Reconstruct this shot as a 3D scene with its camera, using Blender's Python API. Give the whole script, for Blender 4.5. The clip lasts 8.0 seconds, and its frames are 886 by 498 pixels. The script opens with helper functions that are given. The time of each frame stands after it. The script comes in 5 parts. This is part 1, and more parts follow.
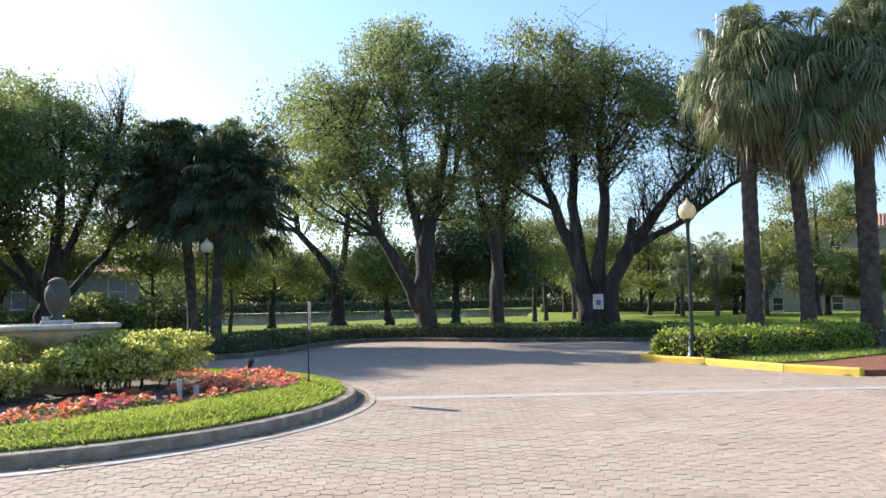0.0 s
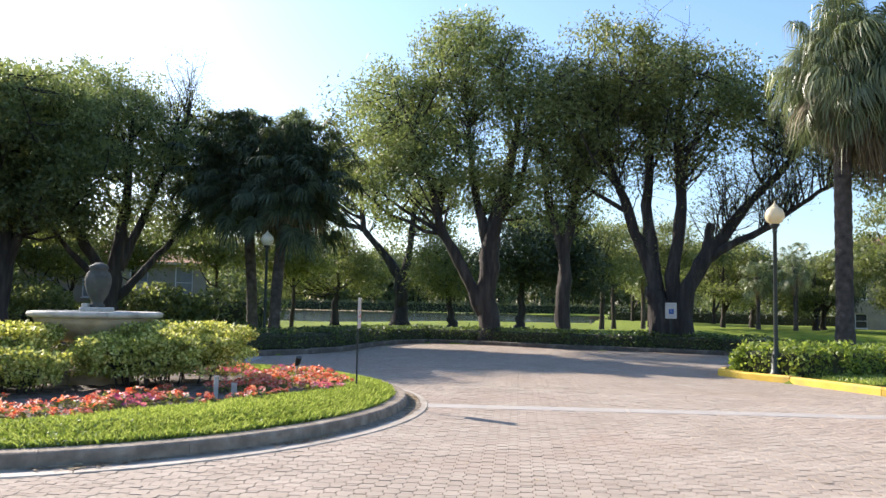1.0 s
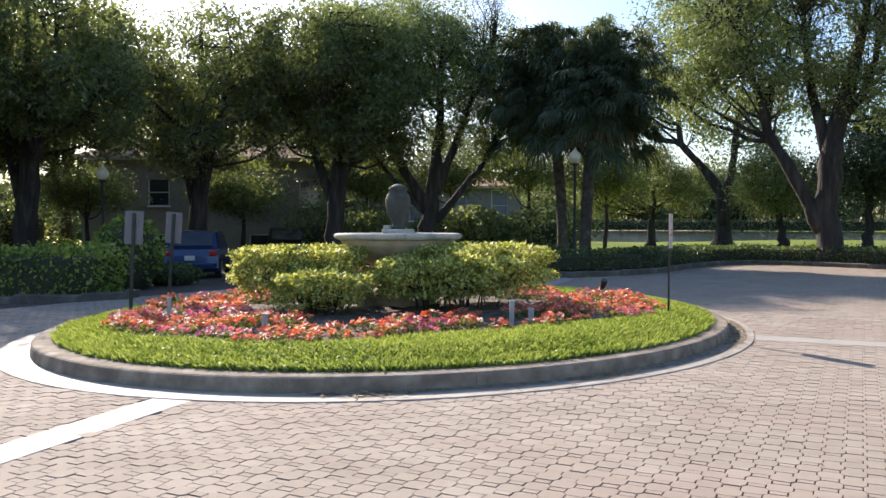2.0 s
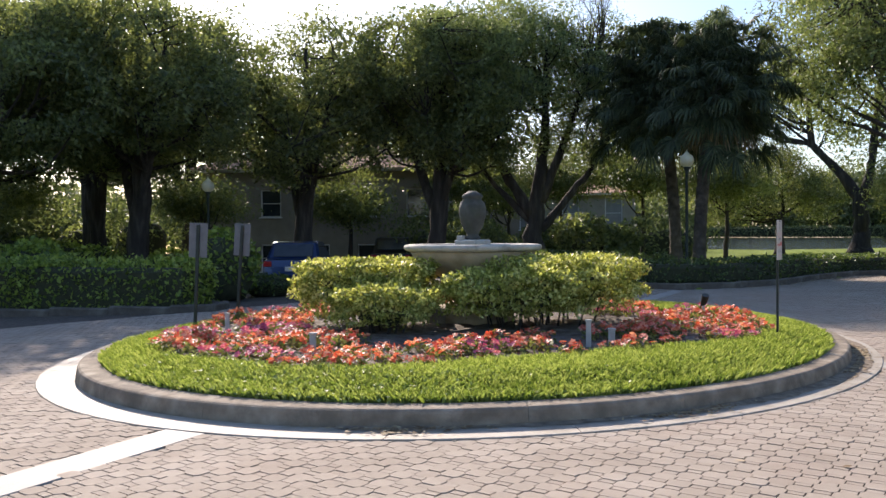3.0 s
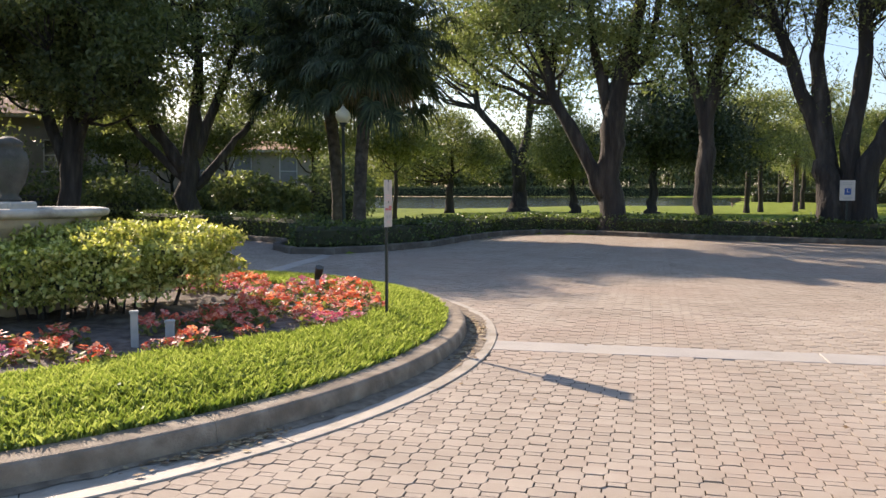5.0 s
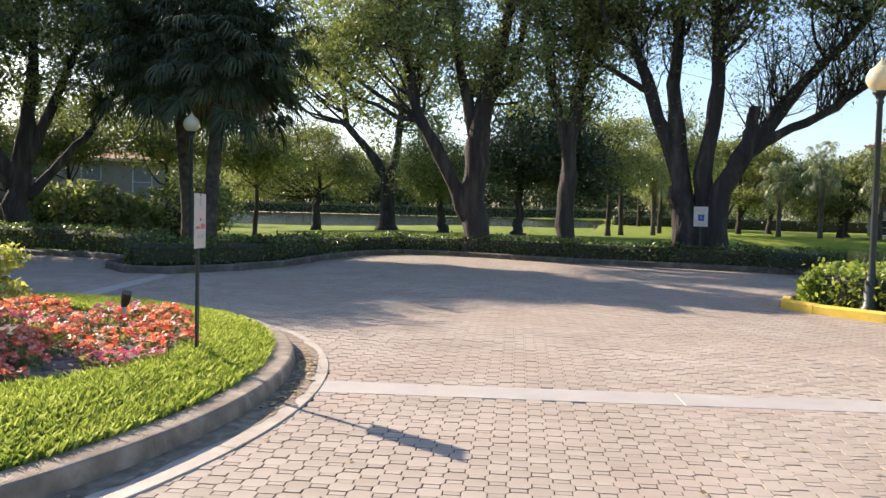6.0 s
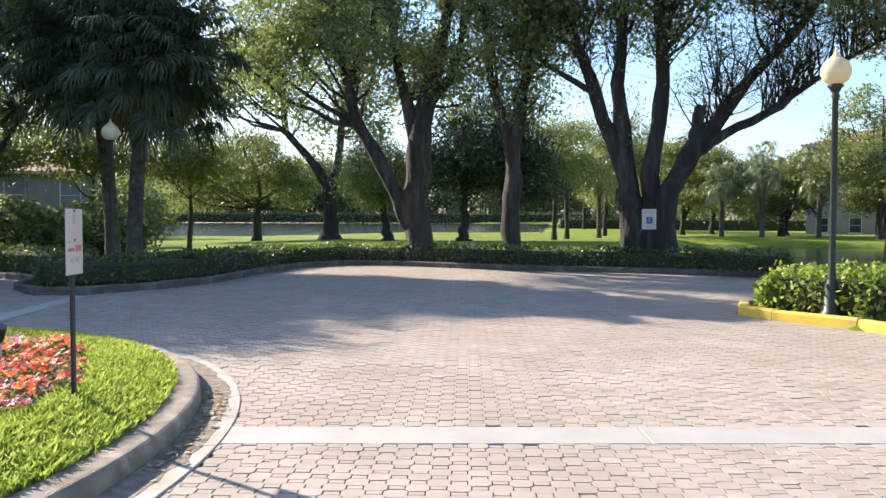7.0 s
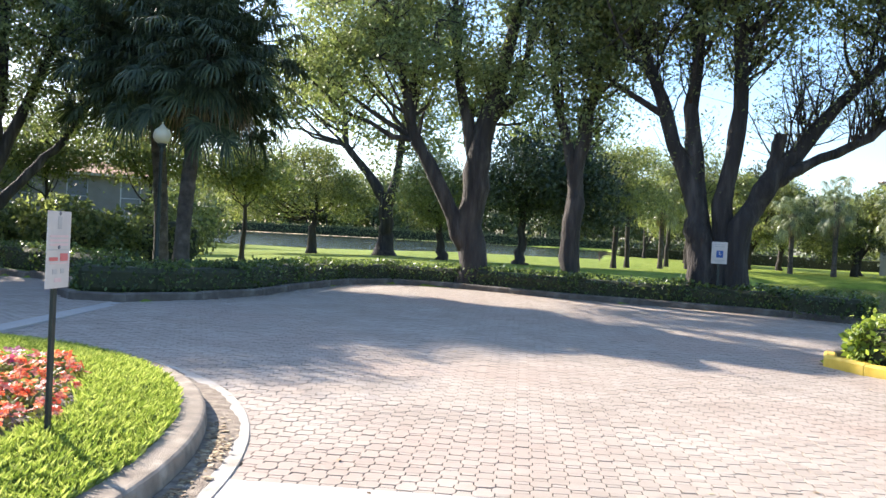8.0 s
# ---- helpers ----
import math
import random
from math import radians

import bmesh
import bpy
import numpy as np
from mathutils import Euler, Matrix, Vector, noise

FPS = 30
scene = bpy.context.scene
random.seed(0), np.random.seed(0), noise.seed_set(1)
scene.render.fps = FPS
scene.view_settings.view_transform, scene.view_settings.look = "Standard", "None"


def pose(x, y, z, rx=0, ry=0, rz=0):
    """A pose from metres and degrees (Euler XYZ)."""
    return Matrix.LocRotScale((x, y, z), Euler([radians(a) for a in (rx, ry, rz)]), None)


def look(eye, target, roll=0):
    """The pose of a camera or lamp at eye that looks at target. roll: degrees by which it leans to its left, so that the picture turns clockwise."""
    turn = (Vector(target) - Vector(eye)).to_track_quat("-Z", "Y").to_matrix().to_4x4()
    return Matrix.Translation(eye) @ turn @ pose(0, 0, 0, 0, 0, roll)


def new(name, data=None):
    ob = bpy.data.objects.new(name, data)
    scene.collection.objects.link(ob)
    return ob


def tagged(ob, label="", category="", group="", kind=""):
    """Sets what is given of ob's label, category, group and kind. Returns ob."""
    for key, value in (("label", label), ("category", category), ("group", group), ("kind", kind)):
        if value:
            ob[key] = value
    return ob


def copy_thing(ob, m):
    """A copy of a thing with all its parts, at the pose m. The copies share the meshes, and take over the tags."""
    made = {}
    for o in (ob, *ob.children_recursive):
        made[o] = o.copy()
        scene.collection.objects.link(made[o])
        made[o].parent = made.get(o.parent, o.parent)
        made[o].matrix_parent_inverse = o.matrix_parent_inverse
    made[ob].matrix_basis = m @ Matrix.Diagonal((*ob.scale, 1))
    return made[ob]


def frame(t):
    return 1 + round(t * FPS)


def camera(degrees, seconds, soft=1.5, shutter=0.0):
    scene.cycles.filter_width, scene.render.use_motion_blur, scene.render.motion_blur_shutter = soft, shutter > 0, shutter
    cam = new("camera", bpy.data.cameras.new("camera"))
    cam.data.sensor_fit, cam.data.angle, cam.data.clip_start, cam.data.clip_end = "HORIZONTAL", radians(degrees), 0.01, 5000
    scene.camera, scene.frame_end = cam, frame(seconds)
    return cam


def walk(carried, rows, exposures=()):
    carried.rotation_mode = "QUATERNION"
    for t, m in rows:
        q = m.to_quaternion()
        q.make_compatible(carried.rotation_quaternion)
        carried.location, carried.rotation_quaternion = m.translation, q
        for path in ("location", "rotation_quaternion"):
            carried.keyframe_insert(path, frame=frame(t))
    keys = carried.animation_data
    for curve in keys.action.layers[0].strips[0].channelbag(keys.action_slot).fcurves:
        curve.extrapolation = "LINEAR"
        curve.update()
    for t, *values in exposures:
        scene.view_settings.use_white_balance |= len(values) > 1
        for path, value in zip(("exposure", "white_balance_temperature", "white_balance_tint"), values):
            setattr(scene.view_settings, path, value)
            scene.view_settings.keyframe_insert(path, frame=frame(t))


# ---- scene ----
cam = camera(57.0, 8.0)
PATH = [
    (0, (1.097, 0.856, 1.469), (0.939, 2.845, 1.607), -1.1),
    (0.5, (1.092, 1.357, 1.481), (0.895, 3.346, 1.552), 0.7),
    (1, (1.083, 1.901, 1.445), (0.762, 3.869, 1.589), 1.1),
    (1.5, (0.939, 2.543, 1.42), (0.237, 4.416, 1.425), 1.7),
    (2, (0.877, 3.088, 1.408), (-0.157, 4.799, 1.351), 0.1),
    (2.2, (0.905, 3.304, 1.422), (-0.243, 4.938, 1.314), 0.1),
    (3.3, (0.851, 4.467, 1.435), (-0.453, 5.984, 1.412), -0.1),
    (3.5, (0.88, 4.641, 1.467), (-0.448, 6.135, 1.403), -0.3),
    (4, (0.832, 5.256, 1.474), (-0.327, 6.884, 1.413), 0.4),
    (4.5, (0.825, 5.903, 1.462), (-0.09, 7.68, 1.38), 1.8),
    (5, (0.878, 6.472, 1.455), (0.254, 8.367, 1.316), 0.0),
    (5.2, (0.889, 6.714, 1.45), (0.349, 8.634, 1.299), 0.9),
    (6.3, (1.001, 7.803, 1.48), (0.725, 9.783, 1.408), 0.5),
    (6.5, (0.995, 8.049, 1.481), (0.744, 10.032, 1.413), 0.0),
    (7, (0.987, 8.483, 1.512), (0.791, 10.472, 1.437), 0.1),
    (7.5, (0.95, 9.006, 1.525), (0.572, 10.968, 1.45), 2.4),
    (8, (0.924, 9.496, 1.541), (0.591, 11.468, 1.511), 3.0),
]
walk(cam, [(t, look(eye, target, roll)) for t, eye, target, roll in PATH], [(0, 1.22, 6150, 14), (1, 1.22, 6150, 15), (2, 0.98, 6250, 16), (3.5, 0.84, 6450, 18), (4.5, 1.0, 6800, 18), (5.2, 1.08, 6800, 18), (6.5, 1.32, 6350, 15), (7, 1.45, 6150, 14), (8, 1.72, 6000, 14)])

# ---- world, sun ----
SUN_YAW, SUN_EL = radians(57.7), radians(28.1)
SUN_WAY = Vector((-math.sin(SUN_YAW) * math.cos(SUN_EL), math.cos(SUN_YAW) * math.cos(SUN_EL), math.sin(SUN_EL)))
world = bpy.data.worlds.new("sky")
scene.world = world
world.use_nodes = True
sky = world.node_tree.nodes.new("ShaderNodeTexSky")
sky.sky_type = "NISHITA"
sky.sun_disc = False
sky.sun_elevation, sky.sun_rotation = SUN_EL, -SUN_YAW
sky.air_density, sky.dust_density, sky.ozone_density = 1.2, 1.2, 4.5
world.node_tree.nodes["Background"].inputs["Strength"].default_value = 0.11
world.node_tree.links.new(sky.outputs[0], world.node_tree.nodes["Background"].inputs["Color"])
sun = new("sun", bpy.data.lights.new("sun", "SUN"))
sun.data.energy, sun.data.angle, sun.data.color = 4.7, radians(0.55), (1.0, 0.88, 0.71)
sun.matrix_world = look(SUN_WAY * 60, (0, 0, 0))


# ---- mesh helpers ----
class Shape:
    """Collects vertices and faces for one mesh."""

    def __init__(self):
        self.v, self.f = [], []

    def add(self, verts, faces):
        n = len(self.v)
        self.v.extend(tuple(p) for p in verts)
        self.f.extend(tuple(i + n for i in face) for face in faces)
        return self

    def box(self, c, s, bevel=0.01, m=None):
        """A box with chamfered edges, centre c, size s."""
        h = [max(1e-4, d / 2) for d in s]
        b = min(bevel, *[0.45 * d for d in h])
        verts, index = [], {}
        for sx in (-1, 1):
            for sy in (-1, 1):
                for sz in (-1, 1):
                    for k in range(3):
                        p = [sx * (h[0] - b), sy * (h[1] - b), sz * (h[2] - b)]
                        p[k] = (sx, sy, sz)[k] * h[k]
                        index[sx, sy, sz, k] = len(verts)
                        verts.append(Vector(p))
        faces = []
        for k in range(3):
            i, j = (k + 1) % 3, (k + 2) % 3
            for s0 in (-1, 1):
                ring = []
                for a, d in ((-1, -1), (1, -1), (1, 1), (-1, 1)):
                    key = [0, 0, 0]
                    key[k], key[i], key[j] = s0, a, d
                    ring.append(index[(*key, k)])
                faces.append(ring if s0 > 0 else ring[::-1])
        for k in range(3):
            i, j = (k + 1) % 3, (k + 2) % 3
            for a in (-1, 1):
                for d in (-1, 1):
                    q = []
                    for e, w in ((-1, i), (-1, j), (1, j), (1, i)):
                        key = [0, 0, 0]
                        key[k], key[i], key[j] = e, a, d
                        q.append(index[(*key, w)])
                    faces.append(q if a * d > 0 else q[::-1])
        for sx in (-1, 1):
            for sy in (-1, 1):
                for sz in (-1, 1):
                    t = [index[sx, sy, sz, k] for k in range(3)]
                    faces.append(t if sx * sy * sz > 0 else t[::-1])
        if m is not None:
            verts = [m @ p for p in verts]
        return self.add([p + Vector(c) for p in verts], faces)

    def tube(self, pts, radii, n=8, cap=True):
        pts = [Vector(p) for p in pts]
        verts, faces = [], []
        side = None
        for i, p in enumerate(pts):
            way = (pts[min(i + 1, len(pts) - 1)] - pts[max(i - 1, 0)]).normalized()
            if side is None:
                side = way.orthogonal().normalized()
            side = (side - way * side.dot(way)).normalized()
            other = way.cross(side)
            for k in range(n):
                a = 2 * math.pi * k / n
                verts.append(p + float(radii[i]) * (math.cos(a) * side + math.sin(a) * other))
        for i in range(len(pts) - 1):
            for k in range(n):
                k2 = (k + 1) % n
                faces.append((i * n + k, i * n + k2, (i + 1) * n + k2, (i + 1) * n + k))
        if cap:
            faces.append(tuple(range(n))[::-1])
            faces.append(tuple(range((len(pts) - 1) * n, len(pts) * n)))
        return self.add(verts, faces)

    def lathe(self, profile, n=32, c=(0, 0, 0), a0=0.0, a1=2 * math.pi):
        """Turns (radius, height) pairs round the z axis; a part of a turn is closed at its ends."""
        full = abs(a1 - a0 - 2 * math.pi) < 1e-6
        rows = n if full else n + 1
        m = len(profile)
        verts = []
        for k in range(rows):
            a = a0 + (a1 - a0) * k / n
            verts.extend((c[0] + r * math.cos(a), c[1] + r * math.sin(a), c[2] + z) for r, z in profile)
        faces = []
        for k in range(n):
            k2 = (k + 1) % rows
            for i in range(m - 1):
                faces.append((k * m + i, k2 * m + i, k2 * m + i + 1, k * m + i + 1))
        if not full:
            faces.append(tuple(range(m)))
            faces.append(tuple(range(n * m, n * m + m))[::-1])
        return self.add(verts, faces)

    def prism(self, outline, z0, z1):
        n = len(outline)
        verts = [(x, y, z0) for x, y in outline] + [(x, y, z1) for x, y in outline]
        faces = [tuple(range(n))[::-1], tuple(range(n, 2 * n))]
        faces += [(i, (i + 1) % n, n + (i + 1) % n, n + i) for i in range(n)]
        return self.add(verts, faces)

    def mesh(self, name, mat, smooth=False):
        me = bpy.data.meshes.new(name)
        me.from_pydata(self.v, [], self.f)
        me.materials.append(mat)
        if smooth:
            me.polygons.foreach_set("use_smooth", [True] * len(me.polygons))
        me.update()
        return me


def many_faces(name, verts, sides, mat):
    """One mesh of separate faces with the same number of sides; verts is (faces * sides) x 3."""
    verts = np.asarray(verts, np.float32).reshape(-1, 3)
    count = len(verts) // sides
    me = bpy.data.meshes.new(name)
    me.vertices.add(len(verts))
    me.vertices.foreach_set("co", verts.ravel())
    me.loops.add(len(verts))
    me.loops.foreach_set("vertex_index", np.arange(len(verts), dtype=np.int32))
    me.polygons.add(count)
    me.polygons.foreach_set("loop_start", np.arange(count, dtype=np.int32) * sides)
    me.materials.append(mat)
    me.update(calc_edges=True)
    me.shade_flat()
    return me


def thing(name, m, label, category, group="", kind=""):
    ob = new(name)
    ob.empty_display_size = 0.1
    ob.matrix_basis = m
    return tagged(ob, label, category, group, kind)


def part(name, mesh, parent, label="", m=None):
    ob = new(name, mesh)
    ob.parent = parent
    if m is not None:
        ob.matrix_basis = m
    return tagged(ob, label)


def single(name, mesh, label, category, group="", kind="", m=None):
    ob = new(name, mesh)
    if m is not None:
        ob.matrix_basis = m
    return tagged(ob, label, category, group, kind)


# ---- materials ----
def material(name, colours, rough=0.8, scale=4.0, bump=0.3, bump_scale=40.0, metal=0.0, island=0.0, thin=0.0, detail=6.0,
             spec=0.5, stain=None, stain_scale=0.7, coat=0.0, random_object=False, bump_distance=0.02, through_tint=(1.4, 1.42, 0.85), stretch=1.0):
    """A surface with colour that varies by noise (and by piece), grain relief and, with stain, large weathered patches."""
    mat = bpy.data.materials.new(name)
    mat.use_nodes = True
    nt = mat.node_tree
    n, l = nt.nodes, nt.links
    bsdf = n["Principled BSDF"]
    out = n["Material Output"]
    coord = n.new("ShaderNodeMapping")
    coord.inputs["Scale"].default_value = (1.0, 1.0, stretch)
    l.new(n.new("ShaderNodeTexCoord").outputs["Object"], coord.inputs["Vector"])
    noise_a = n.new("ShaderNodeTexNoise")
    noise_a.inputs["Scale"].default_value, noise_a.inputs["Detail"].default_value = scale, detail
    l.new(coord.outputs["Vector"], noise_a.inputs["Vector"])
    ramp = n.new("ShaderNodeValToRGB")
    els = ramp.color_ramp.elements
    while len(els) < len(colours):
        els.new(0.5)
    for i, c in enumerate(colours):
        els[i].position = 0.3 + 0.4 * i / max(1, len(colours) - 1)
        els[i].color = (*c, 1)
    value = noise_a.outputs["Fac"]
    if island > 0 or random_object:
        geo = n.new("ShaderNodeObjectInfo" if random_object else "ShaderNodeNewGeometry")
        mix = n.new("ShaderNodeMix")
        mix.inputs[0].default_value = island or 0.6
        l.new(value, mix.inputs[2])
        if random_object:
            l.new(geo.outputs["Random"], mix.inputs[3])
        else:
            l.new(geo.outputs["Random Per Island"], mix.inputs[3])
        value = mix.outputs[0]
    l.new(value, ramp.inputs["Fac"])
    colour = ramp.outputs["Color"]
    if stain:
        noise_b = n.new("ShaderNodeTexNoise")
        noise_b.inputs["Scale"].default_value, noise_b.inputs["Detail"].default_value = stain_scale, 8.0
        noise_b.inputs["Roughness"].default_value = 0.65
        l.new(coord.outputs["Vector"], noise_b.inputs["Vector"])
        rb = n.new("ShaderNodeValToRGB")
        rb.color_ramp.elements[0].position, rb.color_ramp.elements[1].position = 0.48, 0.68
        l.new(noise_b.outputs["Fac"], rb.inputs["Fac"])
        mb = n.new("ShaderNodeMix")
        mb.data_type = "RGBA"
        l.new(rb.outputs["Color"], mb.inputs[0])
        l.new(colour, mb.inputs[6])
        mb.inputs[7].default_value = (*stain, 1)
        colour = mb.outputs[2]
    l.new(colour, bsdf.inputs["Base Color"])
    bsdf.inputs["Roughness"].default_value = rough
    bsdf.inputs["Metallic"].default_value = metal
    bsdf.inputs["Specular IOR Level"].default_value = spec
    bsdf.inputs["Coat Weight"].default_value = coat
    if bump > 0:
        noise_c = n.new("ShaderNodeTexNoise")
        noise_c.inputs["Scale"].default_value, noise_c.inputs["Detail"].default_value = bump_scale, 5.0
        l.new(coord.outputs["Vector"], noise_c.inputs["Vector"])
        bm = n.new("ShaderNodeBump")
        bm.inputs["Strength"].default_value, bm.inputs["Distance"].default_value = bump, bump_distance
        l.new(noise_c.outputs["Fac"], bm.inputs["Height"])
        l.new(bm.outputs["Normal"], bsdf.inputs["Normal"])
    if thin > 0:
        tr = n.new("ShaderNodeBsdfTranslucent")
        gain = n.new("ShaderNodeMix")
        gain.data_type, gain.blend_type = "RGBA", "MULTIPLY"
        gain.inputs[0].default_value = 1.0
        l.new(colour, gain.inputs[6])
        gain.inputs[7].default_value = (*through_tint, 1)
        l.new(gain.outputs[2], tr.inputs["Color"])
        ms = n.new("ShaderNodeMixShader")
        ms.inputs["Fac"].default_value = thin
        l.new(bsdf.outputs[0], ms.inputs[1])
        l.new(tr.outputs[0], ms.inputs[2])
        l.new(ms.outputs[0], out.inputs["Surface"])
    return mat


M_PAVER = material("paver", [(0.335, 0.276, 0.216), (0.385, 0.322, 0.256), (0.44, 0.373, 0.302)], 0.9, 1.2, 0.35, 120, island=0.18, spec=0.25,
                   stain=(0.39, 0.30, 0.235), stain_scale=0.25)
M_PAVER_ONE = material("paver_single", [(0.335, 0.276, 0.216), (0.385, 0.322, 0.256), (0.44, 0.373, 0.302)], 0.9, 1.2, 0.35, 120, island=0.26, spec=0.25, random_object=True)
M_JOINT = material("joint_sand", [(0.06, 0.047, 0.037), (0.11, 0.088, 0.068)], 0.95, 9, 0.5, 200)
M_BAND = material("band_concrete", [(0.37, 0.335, 0.295), (0.45, 0.415, 0.37)], 0.7, 2.5, 0.3, 150, stain=(0.42, 0.38, 0.32), stain_scale=1.3)
M_KERB = material("kerb_concrete", [(0.175, 0.135, 0.095), (0.275, 0.22, 0.16), (0.39, 0.325, 0.245)], 0.9, 5, 0.5, 110, stain=(0.17, 0.135, 0.10), stain_scale=4.0)
# Dirtier than kerb_concrete, and darkened so the colour carries the tree shade.
M_KERB_SHADED = material("shaded_weathered_kerb_concrete", [(0.07, 0.058, 0.045), (0.12, 0.10, 0.08), (0.19, 0.165, 0.135)], 0.9, 3, 0.5, 110, stain=(0.08, 0.07, 0.055), stain_scale=1.2)
M_GUTTER = material("gutter_concrete", [(0.37, 0.325, 0.26), (0.47, 0.415, 0.34)], 0.65, 4, 0.4, 120, stain=(0.30, 0.25, 0.185), stain_scale=1.9)
M_YELLOW = material("yellow_kerb_paint", [(0.62, 0.40, 0.04), (0.78, 0.54, 0.06)], 0.6, 6, 0.3, 90, stain=(0.50, 0.34, 0.08), stain_scale=3.0)
M_LAWN = material("lawn", [(0.105, 0.15, 0.016), (0.175, 0.225, 0.028), (0.25, 0.29, 0.05)], 0.9, 1.5, 0.8, 45, stain=(0.16, 0.22, 0.03), stain_scale=0.12, bump_distance=0.05, spec=0.12)
M_GRASS = material("grass_blade", [(0.135, 0.19, 0.036), (0.24, 0.295, 0.07), (0.385, 0.43, 0.15)], 0.4, 1.2, 0, island=0.6, thin=0.5)
M_WEED = material("weed_leaf", [(0.18, 0.24, 0.07), (0.27, 0.33, 0.12), (0.32, 0.37, 0.14)], 0.55, 3, 0, island=0.6, thin=0.3)
M_SOIL = material("bed_soil", [(0.06, 0.045, 0.035), (0.13, 0.10, 0.08), (0.20, 0.17, 0.14)], 0.95, 9, 0.9, 60)
M_SILT = material("gutter_silt", [(0.16, 0.122, 0.084), (0.25, 0.195, 0.138), (0.36, 0.295, 0.215)], 0.95, 11, 0.8, 90)
M_MULCH = material("red_mulch", [(0.12, 0.04, 0.022), (0.24, 0.09, 0.045), (0.30, 0.13, 0.07)], 0.95, 14, 1.0, 70)
M_LEAF_A = material("leaf_ficus", [(0.095, 0.118, 0.046), (0.165, 0.19, 0.072), (0.27, 0.29, 0.11)], 0.42, 0.35, 0, island=0.5, thin=0.45)
M_LEAF_B = material("leaf_light", [(0.10, 0.13, 0.045), (0.155, 0.185, 0.065), (0.24, 0.26, 0.10)], 0.55, 0.35, 0, island=0.5, thin=0.38)
M_LEAF_D = material("leaf_olive", [(0.11, 0.145, 0.058), (0.18, 0.22, 0.09), (0.28, 0.32, 0.14)], 0.5, 0.35, 0, island=0.5, thin=0.42)
M_FLOWER_LEAF = material("bedding_leaf", [(0.10, 0.12, 0.035), (0.18, 0.20, 0.06), (0.28, 0.28, 0.10)], 0.6, 3, 0, island=0.6, thin=0.35)
M_LITTER = material("fallen_leaf", [(0.18, 0.11, 0.05), (0.32, 0.22, 0.11), (0.46, 0.36, 0.21)], 0.8, 3, 0, island=0.7)
M_LEAF_C = material("leaf_dark", [(0.092, 0.115, 0.053), (0.15, 0.177, 0.077), (0.235, 0.258, 0.11)], 0.45, 0.35, 0, island=0.5, thin=0.55)
# Far below leaf_dark in tone: background shade is put into this leaf colour.
M_LEAF_SHADE = material("leaf_shaded", [(0.028, 0.042, 0.022), (0.048, 0.066, 0.032), (0.085, 0.105, 0.05)], 0.5, 0.35, 0, island=0.5, thin=0.25)
M_LEAF_FAR = material("leaf_far", [(0.085, 0.105, 0.048), (0.13, 0.155, 0.064), (0.19, 0.215, 0.088)], 0.65, 0.2, 0, island=0.5, thin=0.3)
M_HEDGE = material("hedge_leaf", [(0.045, 0.07, 0.022), (0.08, 0.118, 0.034), (0.135, 0.18, 0.05)], 0.35, 1.0, 0, island=0.6, thin=0.4)
M_SHRUB = material("golden_shrub_leaf", [(0.20, 0.225, 0.045), (0.37, 0.385, 0.095), (0.68, 0.65, 0.27)], 0.5, 1.5, 0, island=0.6, thin=0.4)
M_BROAD = material("broad_leaf", [(0.115, 0.17, 0.028), (0.21, 0.275, 0.048), (0.34, 0.40, 0.09)], 0.5, 1.5, 0, island=0.6, thin=0.42)
# Near-black green for solid cores, standing in for the shade between leaves.
M_CORE_SHADE = material("shaded_hedge_inside", [(0.03, 0.036, 0.016), (0.06, 0.06, 0.03)], 0.95, 12, 0.6, 40)
M_BARK = material("bark", [(0.021, 0.017, 0.0145), (0.045, 0.037, 0.031), (0.095, 0.08, 0.067)], 0.95, 5, 1.0, 16, bump_distance=0.09, stretch=0.16, stain=(0.035, 0.03, 0.026), stain_scale=1.4)
M_PALMBARK = material("palm_bark", [(0.04, 0.031, 0.026), (0.08, 0.065, 0.053), (0.13, 0.108, 0.088)], 0.95, 5, 1.0, 18, bump_distance=0.06)
M_FROND = material("palm_frond", [(0.09, 0.12, 0.06), (0.15, 0.185, 0.095), (0.26, 0.29, 0.17)], 0.34, 1.0, 0, island=0.6, thin=0.35)
# Darkened copy of palm_frond: shade put into the colour of the hedge palms.
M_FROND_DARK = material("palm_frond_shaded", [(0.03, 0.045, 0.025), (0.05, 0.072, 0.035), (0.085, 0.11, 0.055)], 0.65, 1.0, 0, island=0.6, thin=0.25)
M_FROND_DRY = material("dry_palm_frond", [(0.12, 0.09, 0.055), (0.20, 0.155, 0.09), (0.28, 0.22, 0.13)], 0.7, 1.0, 0, island=0.6, thin=0.2)
M_PETAL_A = material("coral_petal", [(0.59, 0.088, 0.058), (0.70, 0.18, 0.118), (0.77, 0.36, 0.28)], 0.5, 3, 0, island=0.6, thin=0.35)
M_PETAL_B = material("pink_petal", [(0.40, 0.05, 0.17), (0.55, 0.11, 0.25), (0.68, 0.25, 0.36)], 0.5, 3, 0, island=0.6, thin=0.35)
M_STONE = material("fountain_stone", [(0.36, 0.28, 0.17), (0.47, 0.375, 0.24), (0.55, 0.45, 0.30)], 0.85, 5, 0.5, 70, stain=(0.28, 0.23, 0.16), stain_scale=2.5)
M_RIM = material("fountain_rim_stone", [(0.48, 0.44, 0.37), (0.60, 0.56, 0.48)], 0.8, 6, 0.4, 80, stain=(0.30, 0.27, 0.22), stain_scale=4)
